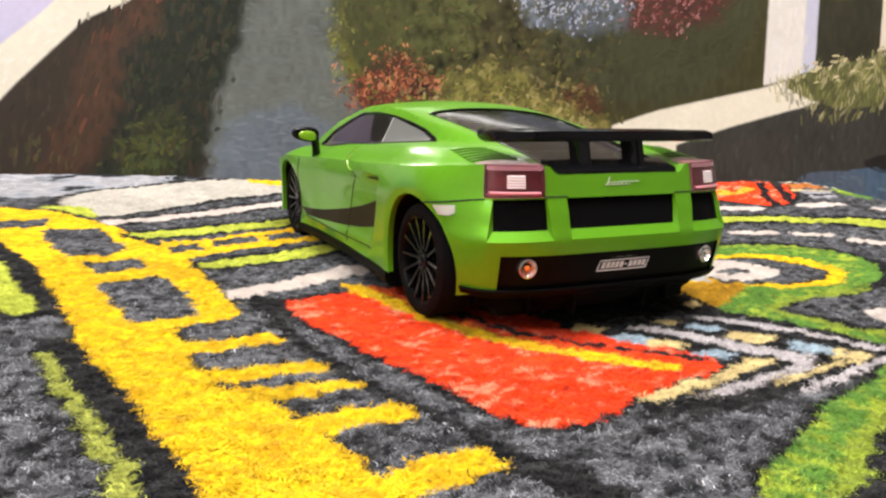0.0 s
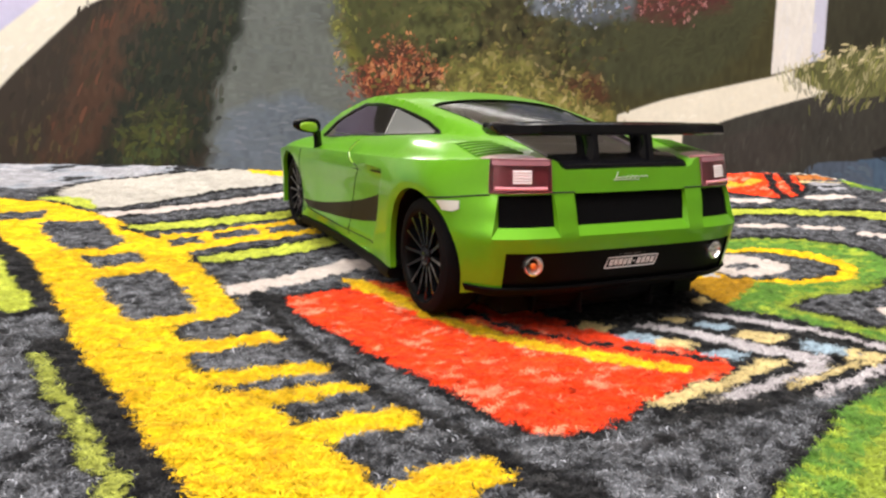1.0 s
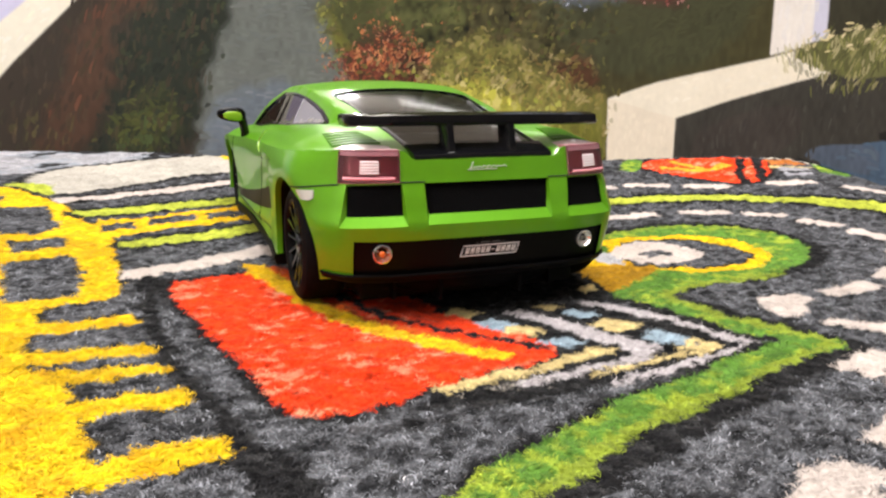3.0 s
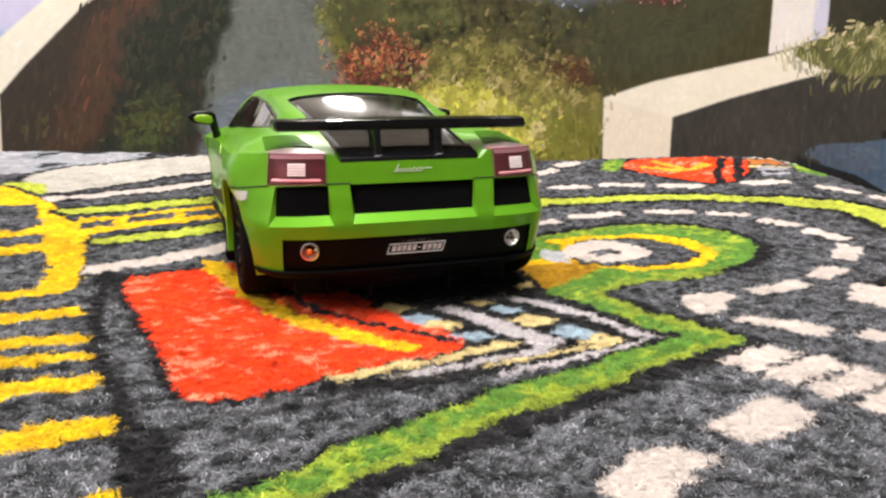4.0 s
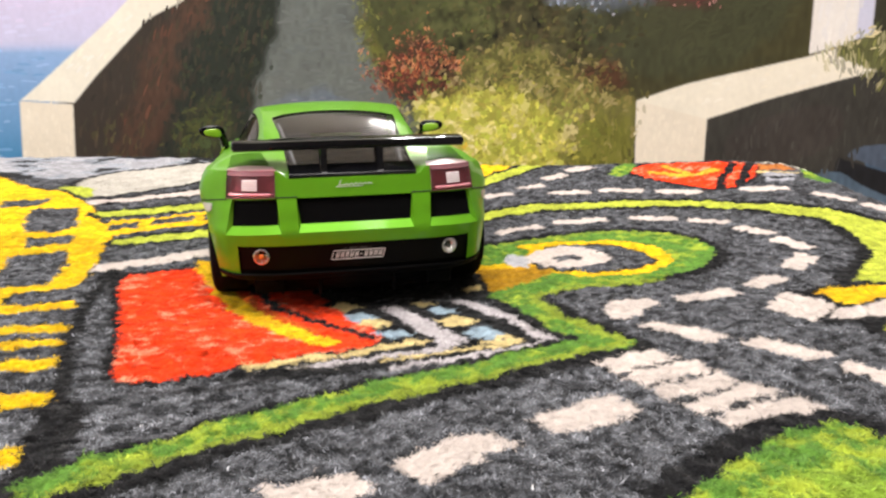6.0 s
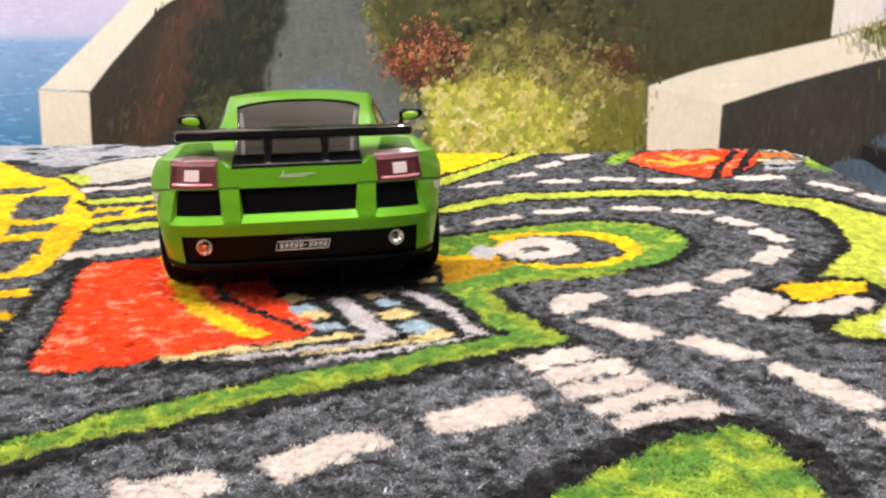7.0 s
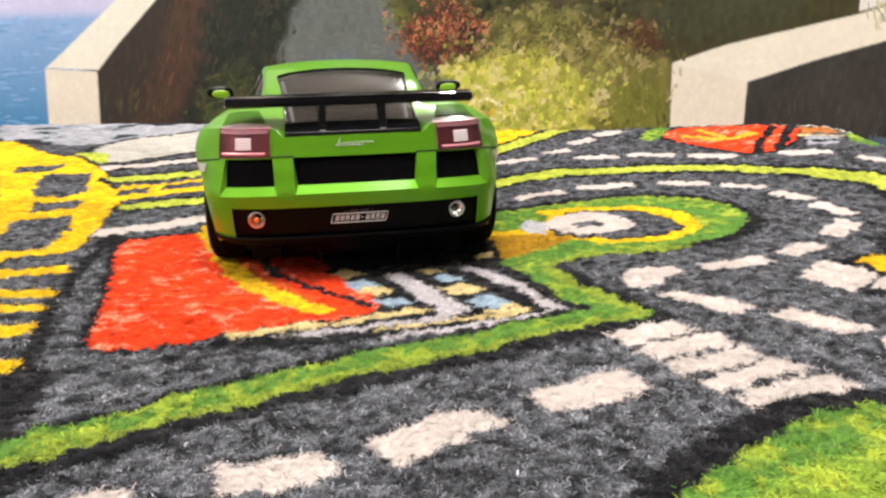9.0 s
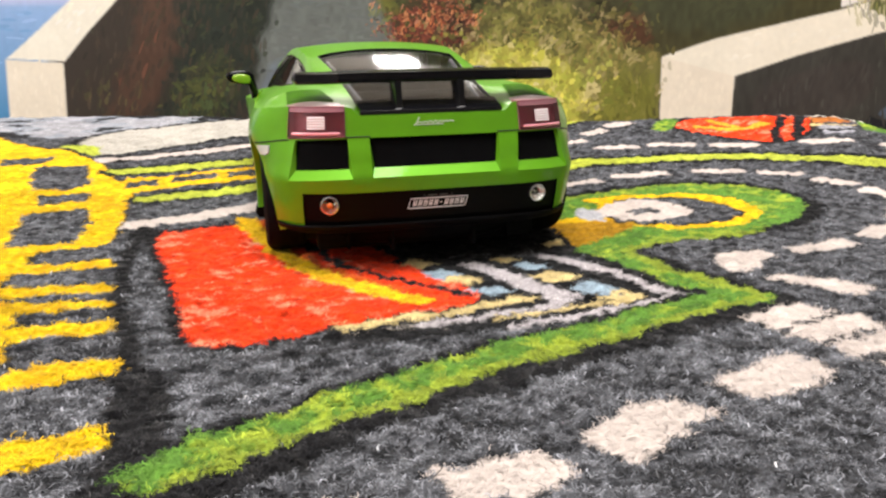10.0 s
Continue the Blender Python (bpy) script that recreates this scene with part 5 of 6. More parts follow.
def tail_lamp(root, s):
    shape = [(s * x, z) for x, z in TAIL_LAMP]
    ring = np.array(dense(shape, 0.8))
    bm = bmesh.new()
    loft(bm, [on_tail(ring[:, 0], ring[:, 1], 0.05), on_tail(ring[:, 0], ring[:, 1], -2.6)])
    tail_sheet(bm, shape, -2.4)
    housing = part("tail_lamp", bm, RED_BACK, root, "dark red tail lamp bowl")
    # top of the lamp, lying on the deck
    top = [(s * x, y) for x, y in ((19.5, 3.6), (25, 5.0), (31.2, 8.4), (30.6, 10.8), (24.5, 9.8), (19.4, 9.0))]
    v, f = sheet(dense(top, 0.8), [], 1.2)
    bm = bmesh.new()
    p = np.column_stack([v, top_skin(v[:, 0], v[:, 1])])
    add_sheet(bm, p + np.array((0, 0, 0.12)), f)
    part("lamp_top", bm, LAMP_TOP, housing, "dull pinkish clear plastic over the lamp")
    # lens
    bm = bmesh.new()
    tail_sheet(bm, shape, 0.45)
    tail_sheet(bm, shape, -0.15)
    loft(bm, [on_tail(ring[:, 0], ring[:, 1], 0.45), on_tail(ring[:, 0], ring[:, 1], -0.15)])
    part("lens", bm, RED_GLASS, housing, "clear wine-red lens")
    bm = bmesh.new()
    tube(bm, on_tail(ring[:, 0], ring[:, 1], 0.35), 0.09, 6, True)
    part("lens_edge", bm, LENS_EDGE, housing, "pale moulded lens edge")
    # ribbed white lamp in the middle, pink bar at the foot
    bm = bmesh.new()
    back = [(s * 23.7, 28.6), (s * 27.5, 28.6), (s * 27.5, 31.3), (s * 23.7, 31.3)]
    tail_sheet(bm, back, 0.47)
    part("ribbed_lamp", bm, RIB_BACK, housing, "pink and white ribbed lamp insert")
    for k in range(5):
        bm = bmesh.new()
        xs = np.linspace(23.8, 27.4, 6) * s
        tube(bm, on_tail(xs, np.full(6, 28.85 + 0.54 * k), 0.5), 0.19, 5)
        part("lamp_rib", bm, WHITE_LENS, housing)
    bm = bmesh.new()
    tail_sheet(bm, [(s * x, z) for x, z in ((19.7, 33.1), (31.5, 33.1), (31.4, 32.2), (19.8, 32.2))], 0.47)
    part("lamp_ledge", bm, LENS_EDGE, housing, "pale pink upper edge of the lamp")
    bm = bmesh.new()
    xs = np.linspace(20.6, 30.6, 12) * s
    tube(bm, on_tail(xs, np.full(12, 27.75), 0.35), 0.36, 6)
    part("reflector_bar", bm, PINK_BAR, housing, "pink reflector bar")


def fog_lamp(root, x):
    lamp = new("fog_lamp")
    lamp.parent = root
    p = on_tail(np.array([float(x)]), np.array([12.7]), 0.2)[0]
    lamp.matrix_basis = Matrix.Translation(Vector(p) * MM) @ pose(0, 0, 0, 0, 0, 90 + (8 if x > 0 else -8))
    bm = bmesh.new()
    lathe(bm, ((-1.2, 2.0), (-0.1, 2.05), (0.25, 1.95), (0.3, 1.75), (0.0, 1.6), (-0.6, 1.1), (-0.9, 0.5), (-0.95, 0.02)), 28)
    for v in bm.verts:
        v.co.x = -v.co.x
    part("reflector", bm, BOWL, lamp, "bright chrome lamp bowl")
    bm = bmesh.new()
    tube(bm, [(0.28, 1.9 * math.cos(t), 1.9 * math.sin(t)) for t in np.linspace(0, 2 * math.pi, 28, endpoint=False)], 0.13, 6, True)
    part("lamp_ring", bm, WHITE_PRINT, lamp, "bright silver ring")
    bm = bmesh.new()
    bmesh.ops.create_uvsphere(bm, u_segments=14, v_segments=8, radius=0.66)
    for v in bm.verts:
        v.co = Vector((v.co.x * 0.8 + 0.15, v.co.y, v.co.z))
    part("bulb", bm, ORANGE_BULB if x < 0 else CLEAR, lamp, "orange bulb" if x < 0 else "clear bulb")
    bm = bmesh.new()
    for t in (35, 160, 265):
        t = radians(t)
        tube(bm, [(-0.1, 0.9 * math.cos(t), 0.9 * math.sin(t)), (-0.3, 1.7 * math.cos(t), 1.7 * math.sin(t))], 0.1, 5)
    part("reflector_rib", bm, CHROME, lamp, "thin chrome rib")


def wheel_thing(root, x, y, s):
    hub = new("wheel")
    hub.parent = root
    hub.matrix_basis = pose(x * MM, y * MM, 10.5 * MM, 0, 0, 0 if s > 0 else 180)
    bm = bmesh.new()
    lathe(bm, ((-9.5, 9.6), (-9.8, 10.6), (-9.2, 12.3), (-8.2, 12.9), (-1.6, 12.9), (-0.5, 12.4), (0.1, 11.2), (0.0, 10.2), (-0.5, 9.75), (-1.5, 9.6)), 64)
    tyre = part("tyre", bm, RUBBER, hub, "black rubber tyre")
    bm = bmesh.new()
    for k in range(3):
        lathe(bm, ((-3.2 - 2 * k, 12.8), (-3.2 - 2 * k, 12.99), (-3.8 - 2 * k, 12.99), (-3.8 - 2 * k, 12.8)), 64)
    part("tread_rib", bm, RUBBER, tyre)
    bm = bmesh.new()
    lathe(bm, ((-8.5, 9.5), (-2.5, 9.2), (-0.9, 9.3), (-0.2, 9.75), (-0.1, 9.95), (-0.6, 10.0), (-1.5, 9.9)), 64)
    rim = part("rim", bm, VALANCE, hub, "satin black rim")
    for k in range(14):
        t = 2 * math.pi * k / 14
        bm = bmesh.new()
        pts = [(-1.6 + 0.9 * (r / 9.4) ** 1.5, r) for r in (1.6, 3.5, 5.5, 7.5, 9.5)]
        rows = []
        for d, r in pts:
            w = 0.62 - 0.018 * r if r < 8 else 0.62
            rows.append([(d + e, r * math.cos(t) - q * math.sin(t), r * math.sin(t) + q * math.cos(t)) for e, q in ((0.25, -w * 0.6), (0.25, w * 0.6), (-1.0, w), (-1.0, -w))])
        loft(bm, rows)
        part("spoke", bm, RIM_BLACK, rim, smooth=False)
    bm = bmesh.new()
    lathe(bm, ((-2.5, 2.3), (-1.2, 2.3), (-0.9, 2.1), (-0.9, 1.0), (-0.7, 0.8), (-0.65, 0.02)), 28)
    part("hub_cap", bm, GLOSS_BLACK, hub)
    bm = bmesh.new()
    lathe(bm, ((-4.5, 2.0), (-4.2, 7.6), (-4.9, 7.6), (-5.0, 2.0)), 40)
    part("brake_disc", bm, BRAKE, hub, "dark grey brake disc")


def wing(root):
    bm = bmesh.new()
    rows = []
    for x in (-29.2, -28.7, -24, -20.5, -19.5, -10, 0, 10, 19.5, 20.5, 24, 28.7, 29.2):
        mid = abs(x) < 20
        tip = abs(x) > 29
        y0, y1 = 5.4 + (0.8 if tip else 0), 14.6 - (0.8 if tip else 0) - 0.0009 * x * x
        h = 1.5 if tip else (2.3 if mid else 2.15)
        zb = 37.7 + (0.35 if tip else 0.0)
        if mid:
            section = [(y0, zb + 0.15), (y0 - 0.15, zb + h * 0.5), (y0 + 0.15, zb + h), (y0 + 3, zb + h + 0.35)]
        else:
            # outer ends: a thin lower edge and a sloping back
            section = [(y0 + 0.4, zb + 0.3), (y0, zb + 0.55), (y0 + 0.75, zb + h), (y0 + 3, zb + h + 0.35)]
        section += [(y0 + 6.5, zb + h + 0.3), (y1 - 0.4, zb + h * 0.8 + 0.1), (y1, zb + h * 0.55), (y1 - 0.5, zb + h * 0.25), (y0 + 5, zb - 0.15), (y0 + 1, zb)]
        rows.append([(x, y, z) for y, z in section])
    made = loft(bm, rows)
    bm.faces.new(made[0])
    bm.faces.new(made[-1])
    blade = part("rear_wing", bm, GLOSS_BLACK, root, "wide gloss black rear wing", edge_angle=45)
    for s in (-1, 1):
        bm = bmesh.new()
        rows = []
        for z, y0, y1, w in ((32.2, 3.4, 10.4, 1.35), (33.2, 3.9, 10.2, 1.1), (36, 4.6, 10.8, 1.05), (38.4, 5.4, 11.8, 1.25)):
            rows.append([(s * 7.1 + q * w, y0 + e * (y1 - y0), z) for q, e in ((-0.6, 0), (0.6, 0), (1, 0.25), (1, 0.75), (0.5, 1), (-0.5, 1), (-1, 0.75), (-1, 0.25))])
        made = loft(bm, rows)
        bm.faces.new(made[0])
        bm.faces.new(made[-1])
        part("wing_post", bm, GLOSS_BLACK, blade)


def mirror(root, s):
    bm = bmesh.new()
    bmesh.ops.create_uvsphere(bm, u_segments=24, v_segments=14, radius=1.0)
    for v in bm.verts:
        x, y, z = v.co
        x = math.copysign(abs(x) ** 0.8, x)
        z = math.copysign(abs(z) ** 0.8, z)
        v.co = Vector((s * (40.6 + 4.5 * x), 102.8 + (1.1 * y if y < 0 else 3.0 * y) + 0.35 * 4.0 * (x * -0.5), 34.6 + 2.6 * z * (0.85 - 0.15 * x) + 0.3 * x))
    shell = part("wing_mirror", bm, GLOSS_BLACK, root, "black mirror housing")
    bm = bmesh.new()
    bmesh.ops.create_uvsphere(bm, u_segments=20, v_segments=10, radius=1.0)
    for v in bm.verts:
        x, y, z = v.co
        x, z = math.copysign(abs(x) ** 0.75, x), math.copysign(abs(z) ** 0.75, z)
        v.co = Vector((s * (40.2 + 2.9 * x), 101.9 + 0.4 * y - 0.7 * x, 34.2 + 1.65 * z * (0.85 - 0.15 * x) + 0.25 * x))
    part("mirror_face", bm, MIRROR_AND_GLINT_GREEN, shell, "bright green mirror face")
    bm = bmesh.new()
    rows = []
    for x, y, z, w, h in ((36.0, 107.0, 27.3, 1.5, 0.5), (36.5, 105.6, 30.0, 1.3, 0.5), (37.1, 104.4, 32.4, 1.3, 0.6), (38.0, 103.8, 34.6, 1.5, 0.8)):
        rows.append([(s * x + 0.95 * w * math.cos(t), y + w * math.sin(t), z + h * math.cos(t)) for t in np.linspace(0, 2 * math.pi, 10, endpoint=False)])
    made = loft(bm, rows)
    bm.faces.new(made[0])
    bm.faces.new(made[-1])
    part("mirror_arm", bm, GLOSS_BLACK, shell)


def cabin(root):
    bm = bmesh.new()
    box(bm, -27, 27, 40, 122, 8, 10, 0.5)
    box(bm, -27.5, -26.5, 40, 122, 8, 27)
    box(bm, 26.5, 27.5, 40, 122, 8, 27)
    box(bm, -27, 27, 116, 122, 8, 28, 1)
    box(bm, -24, 24, 40, 43, 8, 33, 0.8)
    tub = part("cabin", bm, CABIN, root, "black plastic cabin tub")
    for s in (-1, 1):
        seat = new("seat")
        seat.parent = root
        bm = bmesh.new()
        box(bm, s * 12 - 8, s * 12 + 8, 62, 84, 12, 18, 2)
        part("cushion", bm, SEAT, seat)
        bm = bmesh.new()
        box(bm, s * 12 - 7.5, s * 12 + 7.5, 54, 59, 16, 34, 1.8, Matrix.Translation((0, 56, 16)) @ Matrix.Rotation(radians(14), 4, "X") @ Matrix.Translation((0, -56, -16)))
        part("backrest", bm, SEAT, seat)
        bm = bmesh.new()
        box(bm, s * 12 - 4.5, s * 12 + 4.5, 49.5, 53, 33, 38, 1.4)
        part("headrest", bm, SEAT, seat)
    bm = bmesh.new()
    tube(bm, [(-12 + 6 * math.cos(t), 100 + 2 * math.sin(t), 25 + 6 * math.sin(t)) for t in np.linspace(0, 2 * math.pi, 24, endpoint=False)], 0.7, 6, True)
    part("steering_wheel", bm, CABIN, root)
    # pale pillar and quarter glass of each side window
    for s in (-1, 1):
        bm = bmesh.new()
        ys = np.linspace(23.95, 27.9, 8)
        tube(bm, [(s * q, 71.6, float(top_skin(np.array([q]), np.array([71.6]))[0]) - 0.2) for q in ys], 0.24, 6)
        part("door_pillar", bm, PALE_TRIM, root, "thin pale pillar")
        # opaque grey pane whose tone stands in for a reflection in the quarter glass
        pane = [(s * q, y) for q, y in ((24.0, 71.0), (23.6, 60), (23.6, 52), (24.0, 46.5), (24.6, 46.0), (25.0, 49), (26.0, 58), (27.6, 71.0))]
        v, f = sheet(dense(pane, 0.8), [], 0.7)
        bm = bmesh.new()
        add_sheet(bm, np.column_stack([v[:, 0] + 0.22 * s, v[:, 1], top_skin(v[:, 0], v[:, 1]) + 0.12]), f)
        part("quarter_pane", bm, QUARTER, root, "opaque pale grey pane for the reflection in the quarter glass")
    # engine bay under the glass: deck plate, cross bars and two covers
    bm = bmesh.new()
    rows = []
    for y in (6.5, 20, 34, 46):
        z = float(top_skin(np.array([0.0]), np.array([float(y)]))[0])
        rows.append([(-16.5, y, z - 4), (16.5, y, z - 4), (16.5, y, z - 5), (-16.5, y, z - 5)])
    loft(bm, rows)
    bay = part("engine_deck", bm, SATIN_BLACK, root, "black plate under the engine glass")
    for y in (11, 17.5, 24, 31):
        z = float(top_skin(np.array([0.0]), np.array([float(y)]))[0])
        bm = bmesh.new()
        box(bm, -14, 14, y - 1.6, y + 1.6, z - 4.2, z - 2.6, 0.4)
        part("engine_louvre", bm, SATIN_BLACK, bay)
    # grey brace seen at each side behind the glass
    for s in (-1, 1):
        bm = bmesh.new()
        tube(bm, [(s * 13.5, 9, 32.0), (s * 15.2, 30, 36.4), (s * 17.2, 52, 40.4)], 0.55, 6)
        part("engine_brace", bm, BRACE, bay, "pale grey brace")


def car_trim(root):
    # sunk grilles in the tail
    mid = [(14.4, 26.7), (14.2, 18.5), (-14.2, 18.5), (-14.4, 26.7)]
    recess("grille", root, mid, 0.95, 1.9, SATIN_BLACK, PAINT)
    for s in (-1, 1):
        recess("grille", root, [(s * x, z) for x, z in SIDE_GRILLE], 0.95, 2.0, SATIN_BLACK, PAINT, 0.12)
        tail_lamp(root, s)
        fog_lamp(root, s * 23.3)
    # black lower panel
    low = [(28.4, 15.3), (28.9, 7.6), (-28.9, 7.6), (-28.4, 15.3)]
    bm = bmesh.new()
    ring = np.array(dense(low, 0.9))
    loft(bm, [on_tail(ring[:, 0], ring[:, 1]), on_tail(ring[:, 0], ring[:, 1], -0.6)])
    tail_sheet(bm, low, -0.5, 1.4)
    valance = part("rear_valance", bm, VALANCE, root, "gloss black lower bumper panel")
    # plate: white bars in a slanted white outline
    lean = 0.25
    frame_line = [(-6.6, 11.0), (6.3, 11.0), (6.9, 13.2), (-6.0, 13.2)]
    bm = bmesh.new()
    tube(bm, on_tail(np.array([p[0] for p in dense(frame_line, 0.8)]), np.array([p[1] for p in dense(frame_line, 0.8)]), -0.35), 0.13, 5, True)
    badge = part("name_badge", bm, WHITE_PRINT, valance, "slanted white outlined name badge")
    for k in range(10):
        x = -5.45 + 1.19 * k
        bm = bmesh.new()
        if k == 5:
            parts = [((x, 12.0), (x + 0.55, 12.2))]
        else:
            parts = [((x, 11.45), (x + 0.26, 12.8)), ((x + 0.5, 11.45), (x + 0.76, 12.8)), ((x + 0.2, 11.98 + 0.3 * (k % 3 - 1)), (x + 0.6, 12.28 + 0.3 * (k % 3 - 1)))]
        for (x0, z0), (x1, z1) in parts:
            q = [(x0 + lean * (z0 - 12), z0), (x1 + lean * (z0 - 12), z0), (x1 + lean * (z1 - 12), z1), (x0 + lean * (z1 - 12), z1)]
            f = on_tail(np.array([p[0] for p in q]), np.array([p[1] for p in q]), -0.32)
            b = on_tail(np.array([p[0] for p in q]), np.array([p[1] for p in q]), -0.48)
            made = loft(bm, [f, b])
            bm.faces.new(made[0])
        part("badge_bar", bm, WHITE_PRINT, badge, smooth=False)
    for x0, x1 in ((-3.2, -2.9), (-2.2, -0.1), (0.4, 2.3), (3.0, 3.3)):
        bm = bmesh.new()
        tail_sheet(bm, [(x0, 13.65), (x1, 13.65), (x1 + 0.1, 14.0), (x0 + 0.1, 14.0)], -0.42, 0.5)
        part("small_print", bm, GREY_PRINT, valance)
    # lower lip and its fins
    bm = bmesh.new()
    xs = np.linspace(-34.0, 34.0, 45)
    rows = []
    for x in xs:
        k = abs(x) / 34.0
        lip = 0.85 - 0.25 * k ** 6
        q = [(7.9, -0.3), (8.15, lip * 0.6), (7.8, lip), (6.6, lip * 0.6), (5.6, -1.2), (5.0, -3.0), (6.5, -3.4)]
        rows.append([tuple(on_tail(np.array([x]), np.array([z]), o)[0]) for z, o in q])
    made = loft(bm, rows)
    bm.faces.new(made[0])
    bm.faces.new(made[-1])
    part("rear_lip", bm, SATIN_BLACK, root, "black lip under the bumper")
    # diffuser below the lip, with upright fins
    bm = bmesh.new()
    rows = [[(x, y + 0.012 * x * x, z) for y, z in ((1.6, 6.2), (3.0, 3.6), (6.0, 1.5), (12.0, 1.1), (12.0, 5.5))] for x in np.linspace(-28, 28, 15)]
    made = loft(bm, rows)
    bm.faces.new(made[0])
    bm.faces.new(made[-1])
    diffuser = part("diffuser", bm, SATIN_BLACK, root, "black diffuser under the bumper")
    for x in (-19, -9.5, 9.5, 19):
        bm = bmesh.new()
        box(bm, x - 0.35, x + 0.35, 1.9 + 0.012 * x * x, 9, 0.9, 5.6, 0.15)
        part("fin", bm, SATIN_BLACK, diffuser)
    # floor pan and inner box, which close the shell
    bm = bmesh.new()
    box(bm, -26, 26, 8, 166, 0.6, 5.5, 0.8)
    box(bm, -26.5, 26.5, 8.0, 40, 4.5, 30.0, 0.5)
    box(bm, -26, 26, 118, 160, 4.5, 22, 0.5)
    part("chassis", bm, SATIN_BLACK, root, "black plastic floor pan")
    for s in (-1, 1):
        for y, r in ((25, REAR_ARCH + 0.1), (132.5, 14.3)):
            bm = bmesh.new()
            ring = np.array(arch_ring(y, r, -20, 200))
            lip = flank(ring[:, 0], ring[:, 1])
            rows = [[(s * (x - 0.7), p, z) for x, p, z in lip], [(s * 26.5, p, z) for _, p, z in lip]]
            loft(bm, rows, False)
            part("wheel_housing", bm, SATIN_BLACK, root)
        bm = bmesh.new()
        ys = np.linspace(39.5, 118, 24)
        rows = []
        for y in ys:
            e = on_side(np.array([y]), np.array([5.0]), 1)[0]
            rows.append([(s * (e[0] + o), y, z) for o, z in ((-0.6, 5.0), (0.5, 4.6), (0.7, 3.4), (0.1, 2.0), (-3, 1.8), (-3, 4.4))])
        made = loft(bm, rows)
        bm.faces.new(made[0])
        bm.faces.new(made[-1])
        part("side_skirt", bm, SATIN_BLACK, root, "black side skirt")
        # dark stripe along the sill
        stripe = [(118, 10.2), (108, 10.9), (95, 12.2), (82.6, 14.1), (73.4, 15.6), (64.5, 17.4), (54.4, 19.9), (47.6, 22.3), (51, 17.9), (53.4, 13.4), (63.6, 11.8), (73.1, 10.8), (82.6, 10.0), (98, 9.0), (112, 8.7)]
        v, f = sheet(dense([(float(at_y(y)), z) for y, z in stripe], 1.0), [], 1.3)
        bm = bmesh.new()
        add_sheet(bm, (flank(v[:, 0], v[:, 1]) + np.array((0.07, 0, 0))) * np.array((s, 1, 1)), f)
        part("side_stripe", bm, DECAL, root, "dark bronze stripe")
        # dark sheet standing in for shade in the air scoop behind the door
        scoop = [(72, 25.0), (58.5, 25.9), (46, 26.9), (46.5, 25.7), (58, 25.1)]
        v, f = sheet(dense([(float(at_y(y)), z) for y, z in scoop], 1.0), [], 1.0)
        bm = bmesh.new()
        add_sheet(bm, (flank(v[:, 0], v[:, 1]) + np.array((0.06, 0, 0))) * np.array((s, 1, 1)), f)
        part("scoop_shade", bm, GAP, root, "narrow dark sheet in place of shade in the air scoop")
        # side marker
        marker = [(15.9, 24.2), (10.8, 24.7), (10.6, 23.1), (11.8, 22.5), (14.4, 22.4)]
        v, f = sheet(dense([(float(at_y(y)) if y > 18 else float(np.interp(y, PLAN[PLAN[:, 0] > 27][:, 1], PLAN_AT[PLAN[:, 0] > 27])), z) for y, z in marker], 0.6), [], 0.8)
        bm = bmesh.new()
        for o in (0.35, 0.02):
            p = flank(v[:, 0], v[:, 1])
            n = np.stack([np.interp(v[:, 0], PLAN_AT, PLAN_OUT[:, 0]), np.interp(v[:, 0], PLAN_AT, PLAN_OUT[:, 1]), 0 * v[:, 0]], -1)
            add_sheet(bm, (p + o * n) * np.array((s, 1, 1)), f)
        part("side_marker", bm, MARKER, root, "pale grey side marker")
        # panel gaps
        for pts in (((72.5, 32.2), (74.5, 30.5), (75.5, 29.0), (73.0, 27.0), (66.5, 25.6), (68.5, 22), (71, 17), (72.2, 10.6), (73.5, 6.5)),
                    ((19.0, 24.4), (17.5, 24.55), (14, 25.0), (10.5, 25.6), (7.5, 26.1), (5.3, 26.4)),
                    ((117.5, 26.5), (119.5, 20), (119, 12), (116, 6.5)),
                    ((112, 8.4), (98, 8.0), (82, 7.9), (68, 7.7), (54, 7.8))):
            bm = bmesh.new()
            c, _ = smooth_line(pts, 0.8)
            a = np.interp(c[:, 0], PLAN[PLAN[:, 0] > 27][:, 1], PLAN_AT[PLAN[:, 0] > 27])
            tube(bm, (flank(a, c[:, 1]) - np.array((0.02, 0, 0))) * np.array((s, 1, 1)), 0.19, 6)
            part("panel_gap", bm, GAP, root, "thin dark panel gap")
        # painted highlight: a bright green strip beside the door gap
        bm = bmesh.new()
        c, _ = smooth_line(((72.0, 32.0), (73.9, 30.5), (74.9, 29.0), (72.6, 27.2), (69.5, 26.4)), 0.6)
        a = np.interp(c[:, 0], PLAN[PLAN[:, 0] > 27][:, 1], PLAN_AT[PLAN[:, 0] > 27])
        tube(bm, (flank(a, c[:, 1]) + np.array((0.02, 0, 0))) * np.array((s, 1, 1)), 0.2, 6)
        part("door_edge_glint", bm, MIRROR_AND_GLINT_GREEN, root, "bright green strip painted as the door edge's highlight")
        bm = bmesh.new()
        xs = np.linspace(14.2, 19.8, 8) * s
        tube(bm, on_tail(xs, np.full(8, 26.95), 0.0), 0.17, 6)
        part("panel_gap", bm, GAP, root, "thin dark panel gap")
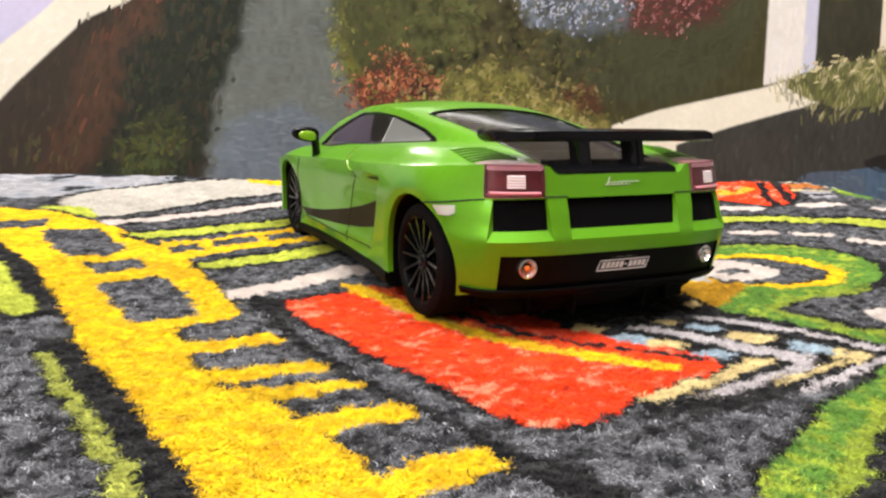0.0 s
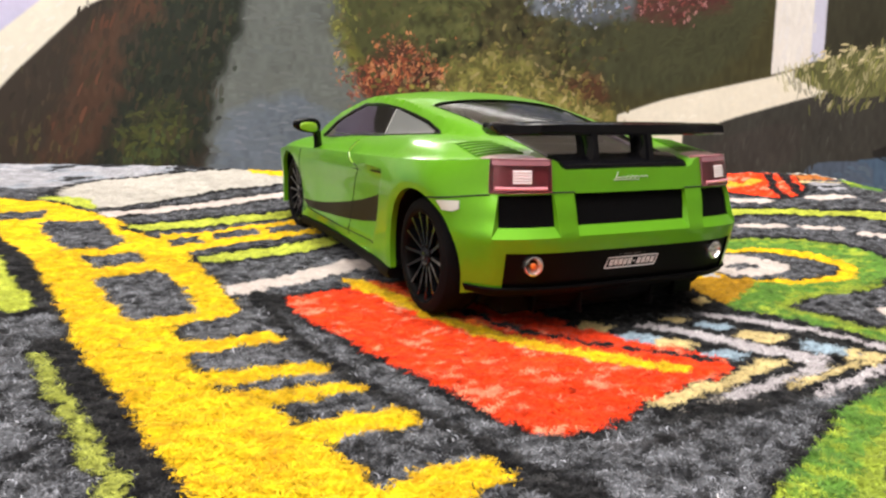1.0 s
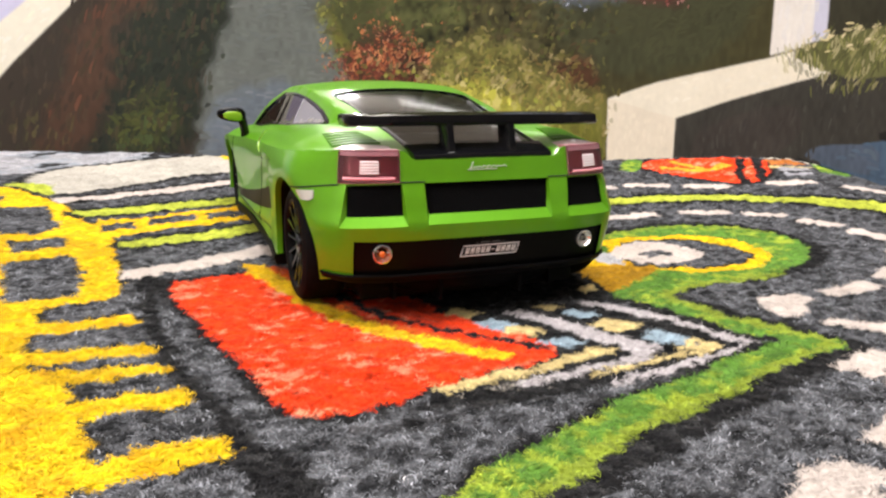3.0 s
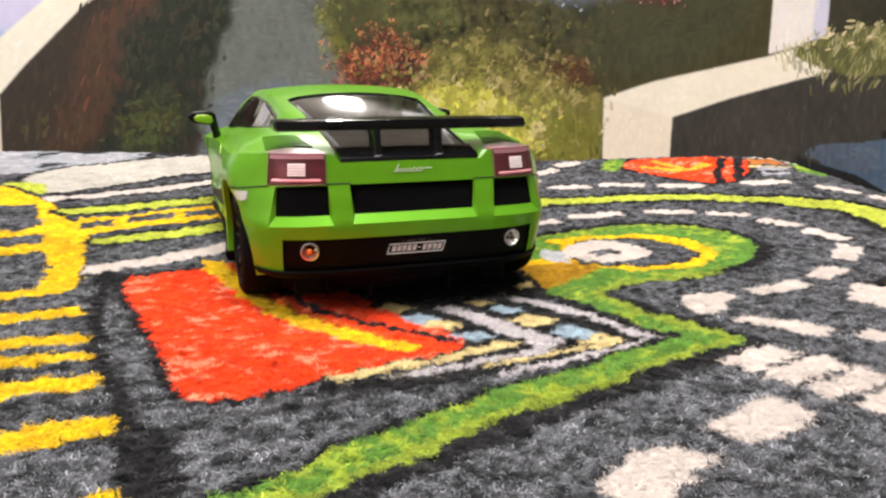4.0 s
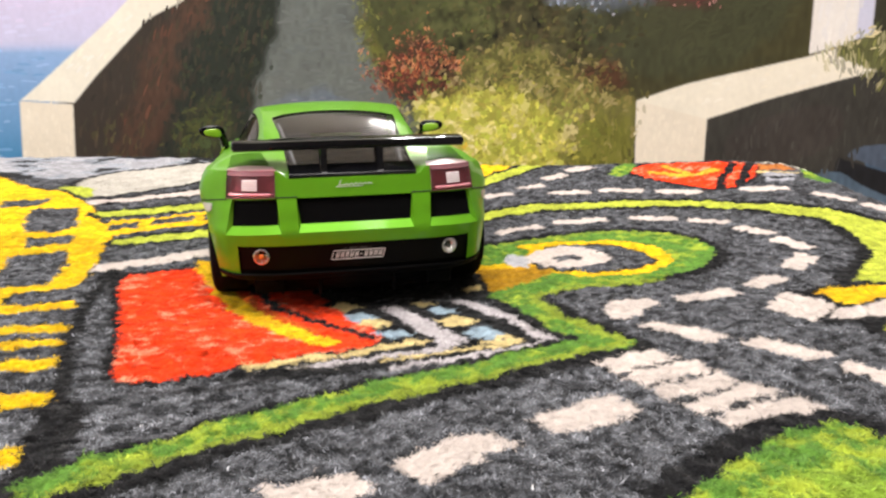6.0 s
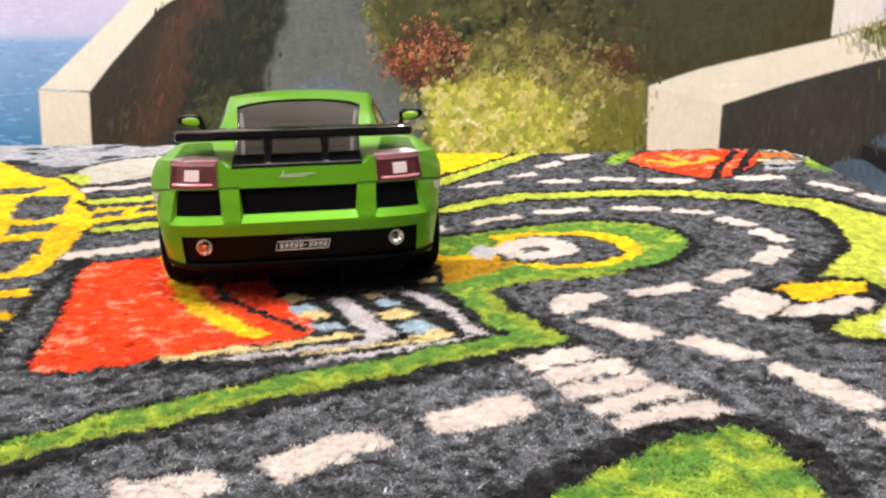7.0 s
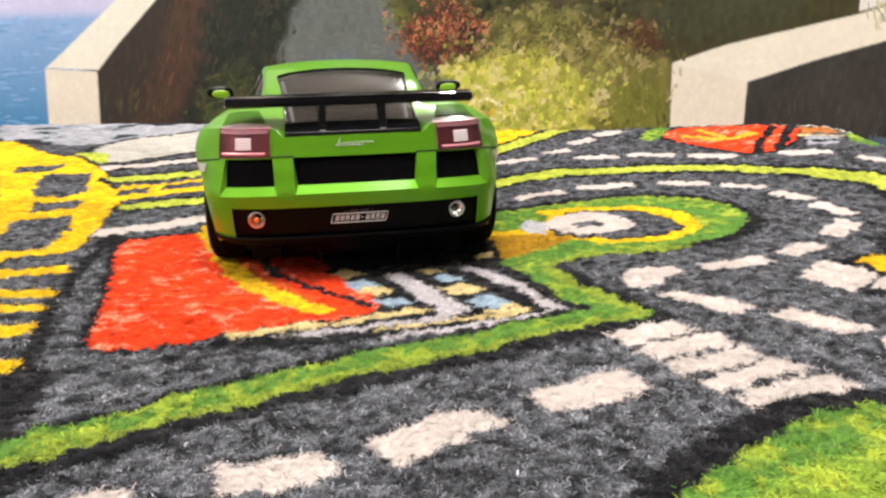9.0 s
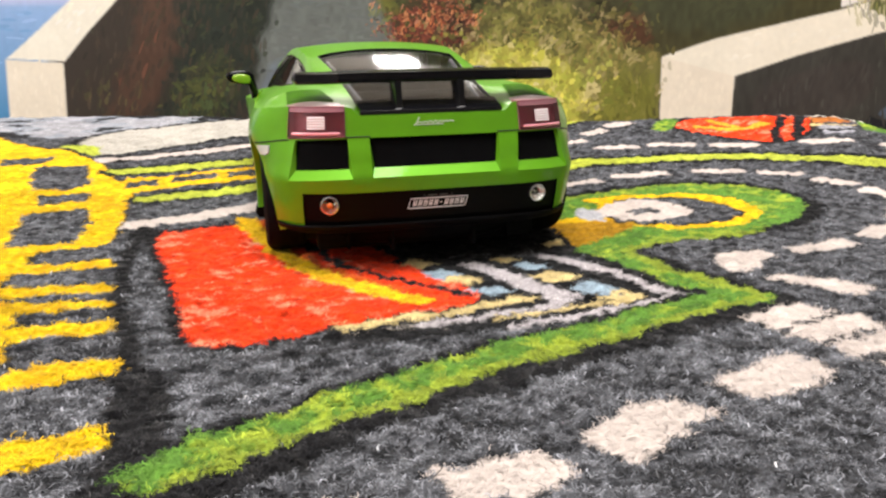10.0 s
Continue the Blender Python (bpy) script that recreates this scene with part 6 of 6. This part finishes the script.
        # cooling louvres on the rear deck
        for k in range(6):
            y = 11.6 + 2.0 * k
            x = np.linspace(20.6 + 0.35 * k, 30.6 - 0.1 * k, 16)
            yy = y + 1.6 * ((x - 20) / 11) ** 2
            z = top_skin(x, yy)
            bm = bmesh.new()
            rows = [[(s * a, b + e, c + h) for e, h in ((-0.65, 0.0), (-0.6, 0.2), (0.0, 0.26), (1.15, 0.1), (1.15, -0.2), (-0.6, -0.2))] for a, b, c in zip(x, yy, z)]
            made = loft(bm, rows)
            bm.faces.new(made[0])
            bm.faces.new(made[-1])
            slat = part("louvre", bm, PAINT, root)
            bm = bmesh.new()
            tube(bm, [(s * a, b - 0.76, c - 0.03) for a, b, c in zip(x, yy, z)], 0.07, 5)
            part("louvre_gap", bm, GAP, slat)
        mirror(root, s)
    # black lip under the engine glass
    bm = bmesh.new()
    rows = []
    for x in np.linspace(-15.9, 15.9, 17):
        b = 0.3 * (x / 15.9) ** 2
        rows.append([(x, y + b, z) for y, z in ((2.7, 31.0), (2.5, 31.4), (2.8, 32.1), (3.4, 32.5), (4.6, 32.75), (8.5, 33.9), (8.5, 32.6), (3.2, 31.0))])
    made = loft(bm, rows)
    bm.faces.new(made[0])
    bm.faces.new(made[-1])
    part("engine_lid_lip", bm, GLOSS_BLACK, root, "gloss black lid edge", edge_angle=25)
    # maker's script: a plain silver flourish
    bm = bmesh.new()
    xs = np.linspace(-4.0, 4.4, 40)
    zs = 29.55 + 0.26 * np.sin(xs * 5.5) * (0.6 + 0.4 * np.cos(xs)) + 0.02 * xs
    tube(bm, on_tail(xs, zs, 0.03), 0.11, 5)
    tube(bm, on_tail(np.linspace(-4.6, 2.0, 14), np.full(14, 29.05), 0.05), 0.1, 5)
    tube(bm, on_tail(np.array([-4.0, -3.6, -3.3]), np.array([29.2, 30.0, 30.6]), 0.05), 0.14, 5)
    part("script_badge", bm, SILVER, root, "small silver script flourish")


def model_car():
    root = new("model_car")
    root.matrix_world = pose(0.039, 0.163, 0, 0, 0, 27.5)
    tagged(root, "glossy green die-cast model sports car with black rear wing", "model car")
    car_body(root)
    window("rear_window", root, REAR_WINDOW, REAR_GLASS, 0.35, 0.28, "sloping dark glass over cabin and engine")
    window("windshield", root, WINDSHIELD, WINDOW, 0.3, 0.4, "clear sloping windshield")
    window("side_window", root, SIDE_WINDOW, WINDOW, 0.3, 0.45, "smoked side glass")
    window("side_window", root, mirrored(SIDE_WINDOW), WINDOW, 0.3, 0.45, "smoked side glass")
    car_trim(root)
    wing(root)
    cabin(root)
    for s in (-1, 1):
        wheel_thing(root, s * 36.9, 25, s)
        wheel_thing(root, s * 36.6, 132.5, s)


model_car()
